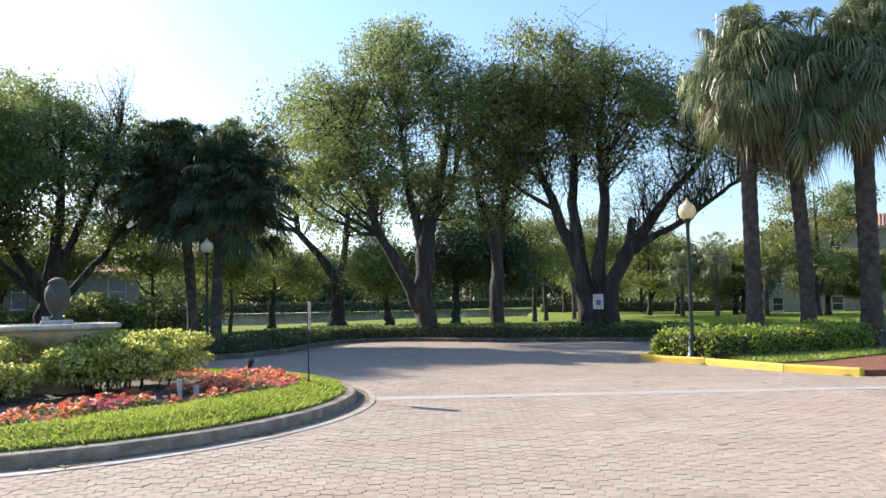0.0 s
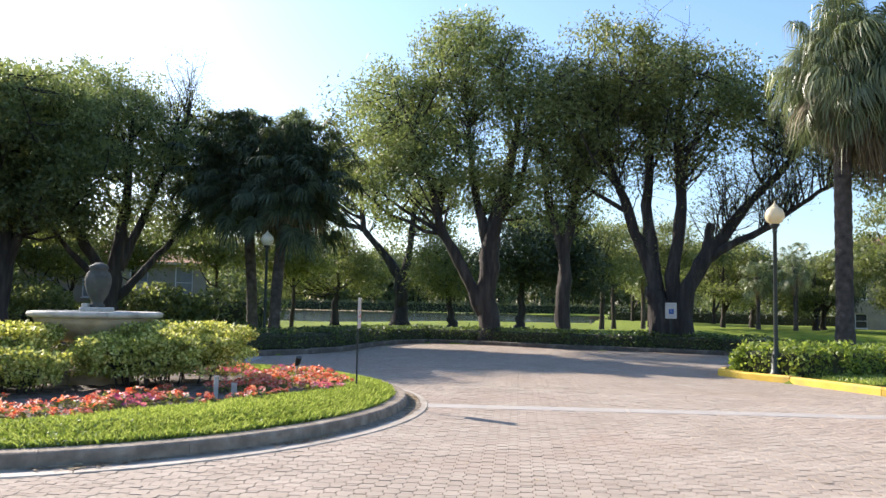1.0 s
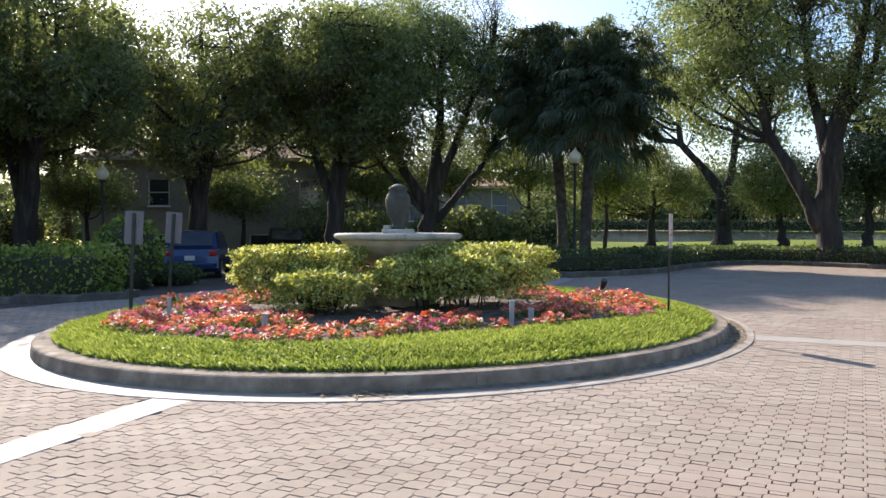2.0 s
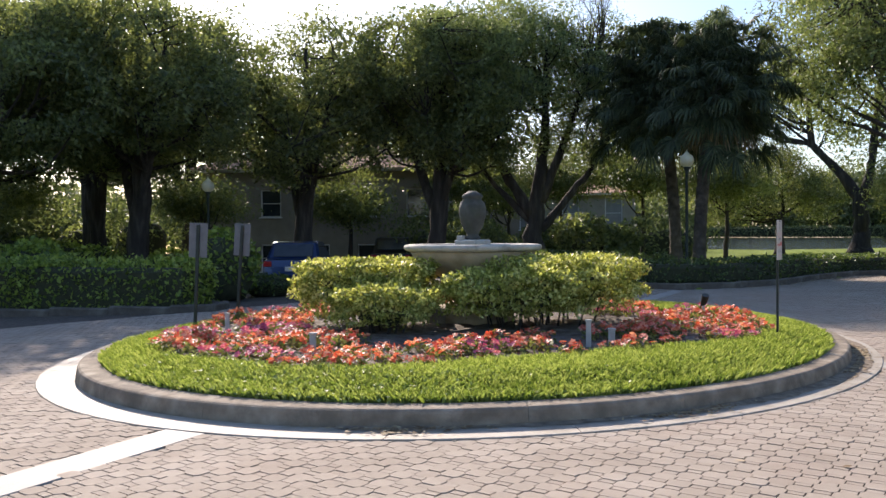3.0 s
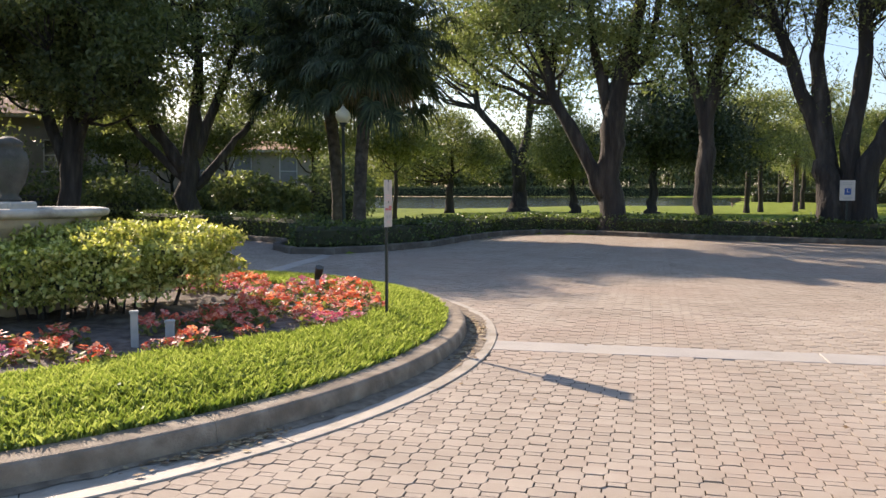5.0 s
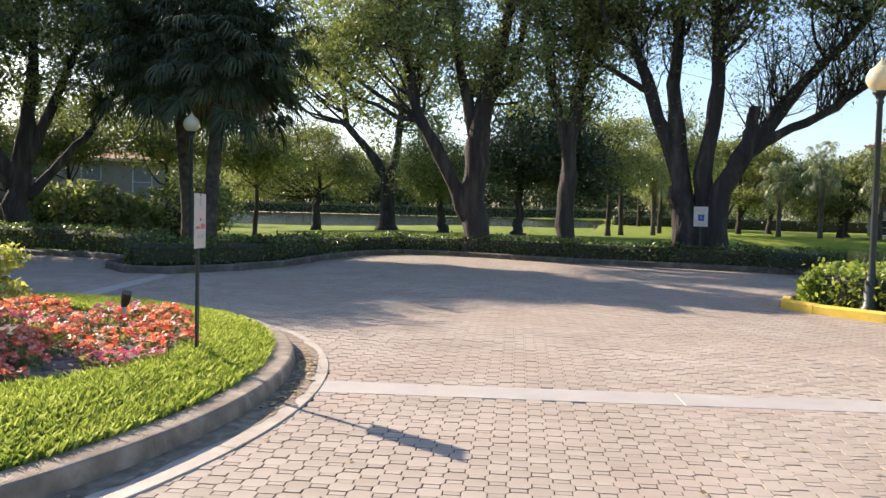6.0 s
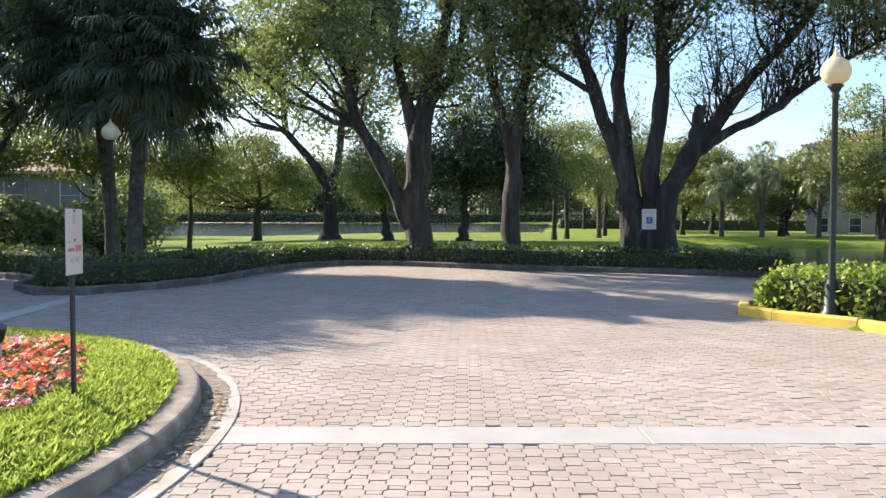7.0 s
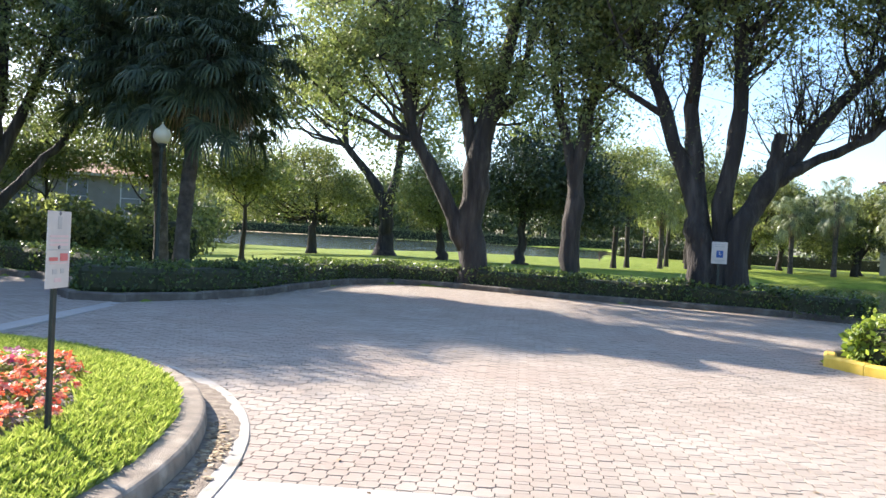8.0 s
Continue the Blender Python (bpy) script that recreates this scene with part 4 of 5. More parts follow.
# trees on the sun side, between the drive and the houses
tree((-16.6, 31.0, -0.1),
     [[(0, 0, 0, 0.42), (0.0, 0, 1.8, 0.36), (0.1, 0, 3.0, 0.30), (0.3, 0.2, 5.0, 0.2), (0.4, 0.3, 9.0, 0.07)], [(-0.1, -0.1, 2.3, 0.24), (-0.8, -0.6, 3.6, 0.19), (-1.4, -1.0, 5.0, 0.15), (-2.0, -1.4, 8.0, 0.06)],
      [(0.2, 0.1, 1.7, 0.18), (1.0, 0.7, 2.9, 0.14), (1.7, 1.2, 3.9, 0.11), (2.5, 1.8, 5.6, 0.05)], [(0.2, 0.1, 2.8, 0.22), (0.9, 0.6, 5.0, 0.15), (1.6, 1.1, 7.2, 0.10), (2.2, 1.5, 9.2, 0.05)],
      [(-0.1, 0.0, 2.0, 0.16), (-1.3, -0.8, 3.4, 0.10), (-2.6, -1.7, 5.6, 0.05)]],
     [(-1.4, 0.8, 9.6, 2.6, 2.4, 1.7), (-3.4, -1.2, 9.0, 2.3, 2.0, 1.6), (1.5, 1.9, 8.6, 1.9, 1.7, 1.5), (-4.4, -2.6, 6.8, 1.7, 1.6, 1.3), (0.0, -0.2, 6.8, 2.2, 1.8, 0.9), (2.7, 2.2, 6.4, 1.3, 1.2, 0.9), (-2.0, -1.0, 6.2, 1.7, 1.4, 0.8), (1.9, 1.4, 5.4, 1.4, 1.2, 1.3), (-2.9, -1.8, 5.0, 1.3, 1.2, 1.0), (0.6, 0.6, 5.2, 1.2, 1.0, 1.0), (3.3, 2.4, 7.4, 1.3, 1.2, 1.3), (-0.8, -3.5, 8.5, 2.1, 1.7, 1.3), (-2.6, -3.0, 8.2, 1.6, 1.4, 1.2), (-0.5, 0.5, 8.2, 2.8, 2.2, 1.6), (2.2, 1.6, 7.4, 1.7, 1.5, 1.5)],
     860, 100, 0.13, M_LEAF_D, "broad ficus with spreading limbs beside the drive", 21, 60, 700, 0.36, hollow=0.3, shoots=((2, 26), (3, 26), (1, 20)))
for k, (x, y, h, r, lm) in enumerate([(-19.6, 28.6, 10.1, 3.7, M_LEAF_C), (-26.0, 14.6, 9.6, 3.6, M_LEAF_C), (-24.5, 26.0, 10.4, 4.0, M_LEAF_C), (-25.2, 19.2, 10.2, 3.8, M_LEAF_C), (-31.5, 21.0, 11.5, 4.2, M_LEAF_C), (-31.0, 10.0, 9.0, 3.6, M_LEAF_C),
                                      (-41.0, 42.0, 13.5, 5.0, M_LEAF_A), (-40.0, 25.0, 14.0, 5.0, M_LEAF_A), (-41.0, 10.0, 13.0, 4.8, M_LEAF_A), (-36.0, 47.0, 13.5, 5.0, M_LEAF_A), (-45.0, 34.0, 14.0, 5.0, M_LEAF_A)]):
    tree((x, y, paving_z(x, y)),
         [[(0, 0, 0, 0.44), (0.1, 0, 2.4, 0.34), (0.4, 0, h * 0.6, 0.2), (0.3, 0, h * 0.9, 0.07)], [(0.1, 0, 2.2, 0.24), (-1.3, 0.2, h * 0.5, 0.16), (-2.2, 0.2, h * 0.8, 0.06)],
          [(0.1, 0, 2.6, 0.2), (1.5, -0.2, h * 0.55, 0.13), (2.2, -0.2, h * 0.8, 0.06)]],
         [(0, 0, h * 0.80, r, r, h * 0.22), (-0.62 * r, 0, h * 0.66, r * 0.7, r * 0.75, h * 0.18), (0.62 * r, 0, h * 0.62, r * 0.7, r * 0.75, h * 0.18), (0.1, 0.3 * r, h * 0.48, r * 0.8, r * 0.6, h * 0.10)]
         + [(0.7 * r * math.cos(2.4 * q + k), 0.65 * r * math.sin(2.4 * q + k), h * (0.5 + 0.36 * ((q * 5 + k * 2) % 6) / 5), r * (0.36 + 0.08 * ((q + k) % 3)), r * 0.42, h * (0.10 + 0.03 * ((q + 2 * k) % 3))) for q in range(6)],
         340 if k < 6 else 170, 130 if k < 6 else 90, 0.17 if k < 6 else 0.26, lm, "dense dark ficus shading the drive and parked cars" if k < 6 else "tall leafy tree beside the houses", 200 + k, 34, 340, 0.40 if k < 6 else 0.5)
for k, (x, y, h, r) in enumerate([(-27.0, 44.0, 5.6, 2.2), (-13.6, 43.0, 5.4, 1.7), (-17.2, 41.5, 6.0, 2.0), (-21.0, 40.0, 6.2, 2.1), (-24.6, 37.5, 6.0, 2.0), (-28.0, 32.0, 4.6, 1.8), (-33.0, 27.0, 4.8, 2.0), (-35.5, 18.5, 5.0, 2.2)]):
    tree((x, y, paving_z(x, y)), [[(0, 0, 0, 0.13), (0.1, 0, 1.6, 0.1), (0, 0, h * 0.85, 0.03)]],
         [(0, 0, h * 0.79, r, r, h * 0.19), (0.5, 0.2, h * 0.68, r * 0.85, r * 0.8, h * 0.13), (-0.7, -0.2, h * 0.74, r * 0.8, r * 0.8, h * 0.14)], 90, 110, 0.16, M_LEAF_B, "young yellow-green tree before the houses", 230 + k, 8, 30, 0.5, group="young trees by the houses")

# ---- palms ----
FAN = fan_set(1, M_FROND, 0.84, 1.1, 44, (1.15, 0.7), 0.012)
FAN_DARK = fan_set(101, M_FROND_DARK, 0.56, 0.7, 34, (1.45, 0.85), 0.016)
FAN_DRY = fan_set(201, M_FROND_DRY, 0.8, 1.3, 24, (0.9, 0.7))
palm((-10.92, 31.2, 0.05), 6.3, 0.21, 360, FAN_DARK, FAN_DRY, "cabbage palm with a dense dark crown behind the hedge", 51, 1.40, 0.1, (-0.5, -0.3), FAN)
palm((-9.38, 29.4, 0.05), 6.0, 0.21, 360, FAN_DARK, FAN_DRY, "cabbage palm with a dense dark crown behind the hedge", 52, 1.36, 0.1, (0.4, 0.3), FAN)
palm((7.98, 24.5, 0.1), 7.9, 0.23, 185, FAN, FAN_DRY, "cabbage palm with silvery sunlit fan fronds in the mulch bed", 53, 1.15, 0.7)
palm((9.45, 24.5, 0.1), 7.3, 0.21, 180, FAN, FAN_DRY, "leaning cabbage palm with hanging fan fronds in the mulch bed", 54, 1.25, 0.7, (-0.35, 0))
palm((10.9, 23.9, 0.1), 7.8, 0.28, 190, FAN, FAN_DRY, "tall cabbage palm with long hanging fan fronds in the mulch", 55, 1.3, 0.7)
for k, (x, y, h) in enumerate([(17.6, 67.5, 5.0), (15.2, 69.0, 4.2), (21.6, 68.0, 4.6), (6.2, 66.0, 4.6)]):
    palm((x, y, 0.15), h, 0.17, 54, FAN, FAN_DRY, "small cabbage palm on the lawn beyond the pond", 56 + k, 1.0, 0.3)

# ---- hedges and kerbs round the plaza ----
far_kerb = [(7.2, 28.3), (5.8, 29.3), (3.7, 30.0), (0.7, 30.8), (-2.6, 32.4), (-4.4, 32.6), (-5.3, 31.2), (-5.6, 28.8), (-5.7, 26.0), (-6.3, 24.4), (-7.2, 23.2),
            (-8.2, 23.0), (-9.2, 23.9), (-9.9, 25.6), (-12, 27.0), (-20, 31.0)]
kerb = thing("kerb", pose(0, 0, 0), "low weathered concrete kerb in shade before a clipped hedge", "kerb", kind="structure")
kerb_line(kerb, far_kerb[::-1], "kerb_stone", M_KERB_SHADED)
kerb_left = thing("kerb", pose(0, 0, 0), "low concrete kerb before a hedge in tree shade", "kerb", kind="structure")
kerb_line(kerb_left, [(-26, 6.0), (-17.5, 11.4), (-13.6, 13.2), (-13.1, 13.9), (-13.6, 14.6), (-15.6, 15.2), (-20, 17)], "kerb_stone", M_KERB_SHADED)
hedge([(7.0, 29.0), (5.6, 30.0), (3.6, 30.75), (0.8, 31.5), (-2.4, 33.1), (-4.7, 33.3), (-6.2, 31.6)], 1.0, 0.52, "low clipped dark green hedge in tree shade along the kerb", seed=61, leaf=0.09, per_metre=520)
hedge([(-6.2, 31.4), (-6.4, 28.8), (-6.6, 26.2), (-7.3, 24.6), (-8.3, 24.1)], 1.2, 0.52, "low clipped hedge round the planted point under the palms", seed=62, leaf=0.09, per_metre=520)
hedge([(-9.6, 26.6), (-12, 28.0), (-18.5, 31.3)], 1.0, 0.60, "low clipped hedge along the drive in shade", seed=63, leaf=0.09, per_metre=420)
hedge([(-24, 8.6), (-17.6, 12.4), (-14.2, 13.9)], 1.1, 1.12, "low clipped hedge with sunlit leaves along the drive", mat=M_BROAD, seed=64, leaf=0.11, per_metre=700, rough=0.1, base_z=-0.27)
for k, (x, y, r, h) in enumerate([(-19.6, 13.2, 0.9, 1.7), (-21.0, 12.4, 1.0, 1.9), (-22.6, 11.6, 1.0, 1.8), (-16.8, 16.8, 0.9, 1.9), (-27.2, 18.6, 1.1, 1.7), (-29.4, 18.4, 1.2, 1.9), (-31.5, 17.8, 1.3, 2.0), (-25.6, 20.0, 0.9, 1.3), (-27.0, 21.6, 1.0, 1.5)]):
    bush((x, y, paving_z(x, y)), (r, r, h), "glossy broad-leaved shrub behind the low hedge", M_BROAD, 1500, 0.16, 70 + k, group="shrubs by the drive")

# ---- the bed with the yellow kerb ----
yellow = thing("kerb", pose(0, 0, 0), "kerb painted bright yellow round a mulch bed", "kerb", kind="structure")
kerb_line(yellow, [(7.6, 16.8), (6.6, 18.0), (5.5, 20.0), (4.64, 20.9), (4.31, 21.5), (4.48, 22.1)][::-1], "kerb_stone", M_YELLOW, 0.15, 0.17, 4.0)
kerb_line(yellow, [(20, 30.0), (10, 26.0), (7.2, 24.4), (5.4, 22.9), (4.48, 22.1)], "kerb_stone", M_KERB, 0.15, 0.17, 1.6)
mulch = Shape().prism([(7.7, 16.9), (16, 16.15), (24, 15.9), (24, 31.2), (20, 29.8), (10, 25.8), (7.2, 24.2), (5.4, 22.7), (4.75, 22.0), (4.65, 21.5), (4.9, 21.0), (5.65, 20.1), (6.75, 18.1)], -0.1, 0.11)
single("mulch_bed", mulch.mesh("mulch_bed", M_MULCH), "reddish brown bark mulch bed", "mulch bed", kind="structure")
hedge([(5.2, 21.45), (5.85, 20.75), (6.7, 21.0), (9.2, 22.9), (12.5, 25.6)], 0.9, 0.54, "bright broad-leaved hedge inside the yellow kerb", mat=M_BROAD, seed=65, leaf=0.10, per_metre=1200, rough=0.1, base_z=0.11)
bush((-17.3, 18.6, paving_z(-17.3, 18.6)), (0.9, 0.9, 0.6), "low dark shrub beside the shaded drive", M_HEDGE, 1800, 0.1, 76, group="shrubs by the drive")
bush((4.98, 21.7, 0.1), (0.35, 0.42, 0.52), "rounded bright green shrub at the tip of the bed", M_BROAD, 1500, 0.12, 75, group="shrubs in the mulch bed")


def turf_strip():
    rng = np.random.default_rng(8)
    root = thing("grass_strip", pose(7.2, 19.6, 0.11), "strip of green grass between hedge and red mulch", "grass", kind="stuff")
    base = Shape().prism([(-1.35, 0.9), (-0.5, -0.9), (0.5, -0.5), (2.6, 1.4), (4.6, 3.2), (3.8, 3.4), (1.4, 1.9), (-0.2, 1.5)], -0.02, 0.03)
    part("turf", base.mesh("turf", M_LAWN), root)
    poly = [(-1.35, 0.9), (-0.5, -0.9), (0.5, -0.5), (2.6, 1.4), (4.6, 3.2), (3.8, 3.4), (1.4, 1.9), (-0.2, 1.5)]
    xy = rng.uniform((-1.4, -1), (4.7, 3.5), (16000, 2))
    xy = np.array([p for p in xy if inside(p[0], p[1], poly)])
    part("grass_blades", many_faces("grass_blades", grass_blades(rng, xy, lambda x, y: 0.03, 0.09, 0.009), 4, M_GRASS), root)


turf_strip()


# ---- street lamps ----
def street_lamp(base, label, h=3.75):
    root = thing("street_lamp", pose(*base), label, "street lamp", "globe street lamps")
    s = Shape().lathe([(0.0, 0), (0.15, 0), (0.15, 0.06), (0.11, 0.1), (0.10, 0.42), (0.075, 0.5), (0.06, 0.55), (0.048, 0.7), (0.042, h - 0.62), (0.06, h - 0.58),
                       (0.045, h - 0.55), (0.08, h - 0.48), (0.115, h - 0.44), (0.10, h - 0.42), (0.0, h - 0.42)], 16)
    part("post", s.mesh("post", M_METAL, True), root, "slim dark painted metal post")
    g = Shape().lathe([(0.09, h - 0.42), (0.16, h - 0.37), (0.205, h - 0.28), (0.205, h - 0.2), (0.16, h - 0.1), (0.09, h - 0.05), (0.0, h - 0.045)], 24)
    part("globe", g.mesh("globe", M_GLOBE, True), root, "cream acorn-shaped globe")
    c = Shape().lathe([(0.09, h - 0.05), (0.075, h - 0.03), (0.03, h + 0.02), (0.012, h + 0.05), (0.02, h + 0.07), (0.0, h + 0.09)], 16)
    part("finial", c.mesh("finial", M_GLOBE, True), root)
    return root


street_lamp((5.385, 20.63, 0.1), "slim dark street lamp with a cream globe in the hedge", 3.74)
street_lamp((-8.9, 27.3, 0.05), "slim dark street lamp standing between palm trunks")
street_lamp((-22.2, 20.0, -0.45), "dark street lamp in shade before a pale house")


# ---- signs ----
def island_sign(base, turn, label, lean=0.0, bars=True):
    root = thing("sign", pose(*base, 0, lean, turn), label, "sign", "signs on the island")
    post = Shape().box((0, 0.012, 0.58), (0.045, 0.022, 1.56), 0.004)
    part("post", post.mesh("post", M_METAL), root, "dark green metal post")
    plate = Shape().box((0, -0.006, 1.155), (0.25, 0.006, 0.457), 0.002)
    part("plate", plate.mesh("plate", M_SIGN if bars else M_ALU), root)
    for z in (1.19, 0.99):
        part("bolt", Shape().lathe([(0.0, 0), (0.012, 0), (0.010, 0.006), (0.0, 0.007)], 8).mesh("bolt", M_ALU), root, m=pose(0, -0.009, z + 0.18, 90, 0, 0))
    if bars:
        def bar(x, z, w, h, mat):
            part("bar", Shape().box((0.82 * x, -0.0105, z + 0.06), (0.82 * w, 0.003, h), 0.0008).mesh("bar", mat), root)
        bar(0, 1.255, 0.05, 0.075, M_SIGNGREY)
        for z in (1.175, 1.15, 1.125):
            bar(0, z, 0.24, 0.014, M_SIGNPINK)
        bar(0, 1.095, 0.29, 0.006, M_SIGNGREY)
        bar(-0.065, 1.040, 0.11, 0.022, M_SIGNRED)
        bar(0.07, 1.050, 0.10, 0.045, M_SIGNRED)
        bar(0, 1.015, 0.22, 0.008, M_SIGNPINK)
        bar(-0.045, 0.965, 0.06, 0.03, M_SIGNGREY)
        bar(0.055, 0.968, 0.05, 0.03, M_SIGNGREY)
        bar(0.0, 0.915, 0.09, 0.025, M_SIGNPINK)
    return root


island_sign((-2.135, 13.887, 0.19), 95, "white notice plate with faded red lines on a dark post", 0.0)
island_sign((-8.55, 10.42, 0.22), 215, "notice plate seen from its bare back on a dark post", -2.5, False)
island_sign((-8.8, 11.28, 0.22), 205, "grey-backed notice plate on a dark post in flowers", -4, False)


def parking_sign():
    root = thing("sign", pose(4.25, 30.22, 0), "white disabled parking notice fixed before the ficus trunk", "sign")
    part("post", Shape().box((0, 0.02, 0.85), (0.05, 0.03, 1.7), 0.004).mesh("post", M_METAL), root)
    part("plate", Shape().box((0, 0, 1.50), (0.37, 0.008, 0.53), 0.002).mesh("plate", M_SIGN), root)
    part("symbol", Shape().box((0.01, -0.006, 1.47), (0.16, 0.004, 0.17), 0.001).mesh("symbol", M_SIGNBLUE), root, "blue square symbol")
    fig = Shape()
    fig.box((0.0, -0.009, 1.515), (0.022, 0.003, 0.022), 0.001)
    fig.box((0.0, -0.009, 1.475), (0.018, 0.003, 0.05), 0.001)
    fig.box((0.025, -0.009, 1.455), (0.05, 0.003, 0.014), 0.001)
    fig.lathe([(0.03, -0.0015), (0.042, -0.0015), (0.042, 0.0015), (0.03, 0.0015)], 14)
    part("pictogram", fig.mesh("pictogram", M_SIGN), root)
    for z, w in ((1.70, 0.26), (1.655, 0.22), (1.32, 0.26), (1.285, 0.2)):
        part("bar", Shape().box((0, -0.006, z), (w, 0.004, 0.018), 0.001).mesh("bar", M_SIGNGREY), root)


parking_sign()

# ---- the fountain and its planting ----
FX, FY = -5.83, 12.92


def fountain():
    root = thing("fountain", pose(FX, FY, 0.3), "tan stone bowl fountain with a dark urn in its middle", "fountain")
    base = Shape().lathe([(0.0, -0.1), (0.55, -0.1), (0.55, 0.08), (0.46, 0.1), (0.46, 0.17), (0.3, 0.22), (0.22, 0.32), (0.2, 0.42), (0.26, 0.52), (0.0, 0.52)], 36)
    part("pedestal", base.mesh("pedestal", M_STONE, True), root)
    bowl = Shape().lathe([(0.0, 0.5), (0.30, 0.52), (0.52, 0.59), (0.68, 0.69), (0.79, 0.81), (0.85, 0.91), (0.80, 0.91), (0.60, 0.78), (0.0, 0.74)], 56)
    part("bowl", bowl.mesh("bowl", M_STONE, True), root)
    rim = Shape().lathe([(0.79, 0.912), (0.86, 0.905), (0.915, 0.925), (0.93, 0.96), (0.915, 0.99), (0.86, 1.0), (0.79, 0.995), (0.76, 0.96), (0.79, 0.912)], 56)
    part("rim", rim.mesh("rim", M_RIM, True), root, "pale rounded rim")
    pool = Shape().lathe([(0.8, 0.93), (0.0, 0.93)], 40)
    part("water", pool.mesh("water", M_WATER), root, "dark still water")
    part("plinth", Shape().box((0, 0, 0.99), (0.36, 0.36, 0.14), 0.02).mesh("plinth", M_RIM), root)
    urn = Shape().lathe([(0.0, 1.06), (0.10, 1.06), (0.11, 1.09), (0.075, 1.12), (0.09, 1.16), (0.145, 1.25), (0.18, 1.38), (0.185, 1.47), (0.165, 1.55), (0.12, 1.60),
                         (0.135, 1.62), (0.14, 1.65), (0.10, 1.68), (0.05, 1.71), (0.0, 1.715)], 28)
    part("urn", urn.mesh("urn", M_URN, True), root, "dark mossy stone urn")
    spout = Shape().box((-0.12, -0.1, 1.085), (0.1, 0.08, 0.06), 0.01)
    part("spout", spout.mesh("spout", M_RIM), root)


fountain()
AHEAD, RIGHT = Vector((-0.645, 0.764, 0)), Vector((0.764, 0.645, 0))
GOLD = "clipped golden-green shrub round the fountain"
for k, (b, a, rb, ra, h) in enumerate([(1.15, -0.35, 0.85, 0.8, 0.88), (0.48, -0.95, 0.78, 0.60, 0.76), (-1.40, -0.48, 0.80, 0.52, 0.84), (-1.12, -1.30, 0.55, 0.42, 0.54)]):
    p = Vector((FX, FY, 0.235)) + RIGHT * b + AHEAD * a
    bush(p, (rb, ra, h), GOLD, M_SHRUB, int(17000 * rb * (ra + h)), 0.056, 80 + k, group="shrubs round the fountain", box=(0.3, 0.3, 0.45, 0.2)[k], turn=40, lump=(0.42, 0.45, 0.34, 0.5)[k], lift=(0.28, 0.3, 0.28, 0.2)[k])


def slab(x, y, size, turn, label):
    single("stone_slab", Shape().box((0, 0, 0.03), size, 0.012).mesh("stone_slab", M_KERB), label, "stone slab", "loose slabs in the bed", m=pose(x, y, 0.235, 2, 3, turn))


slab(-5.72, 11.98, (0.55, 0.24, 0.06), 40, "grey concrete slab lying between the shrubs")
slab(-5.93, 12.26, (0.24, 0.24, 0.46), 38, "pale stone block beside the shrubs")
slab(-3.9, 13.2, (0.75, 0.12, 0.07), -20, "long grey kerb slab at the shrub's foot")


def stake(x, y, h, label, w=0.055):
    root = thing("stake", pose(x, y, 0.215, 0, 0, 30), label, "stake", "stakes in the bed")
    part("shaft", Shape().box((0, 0, h / 2 - 0.05), (w, w * 0.7, h + 0.1), 0.006).mesh("shaft", M_STAKE), root)
    part("cap", Shape().box((0, 0, h + 0.008), (w + 0.012, w * 0.7 + 0.012, 0.02), 0.004).mesh("cap", M_STAKE), root)


stake(-3.39, 11.72, 0.30, "tall pale grey plastic stake in the flower bed")
stake(-3.27, 12.0, 0.19, "short pale grey stake in the flower bed", 0.07)
stake(-7.4, 10.1, 0.27, "grey stake among coral flowers", 0.05)
stake(-5.35, 9.65, 0.22, "weathered grey stake among pink flowers", 0.06)


def spotlight(x, y):
    root = thing("spotlight", pose(x, y, 0.215), "small pale garden spotlight on a stake", "spotlight")
    part("stem", Shape().tube([(0, 0, -0.05), (0, 0, 0.22)], [0.025, 0.022], 8).mesh("stem", M_STAKE), root)
    head = Shape().tube([(-0.02, 0.02, 0.22), (0.015, -0.01, 0.28), (0.05, -0.04, 0.37)], [0.028, 0.045, 0.05], 12)
    part("head", head.mesh("head", M_METAL), root, "dark lamp head")


spotlight(-3.49, 15.04)


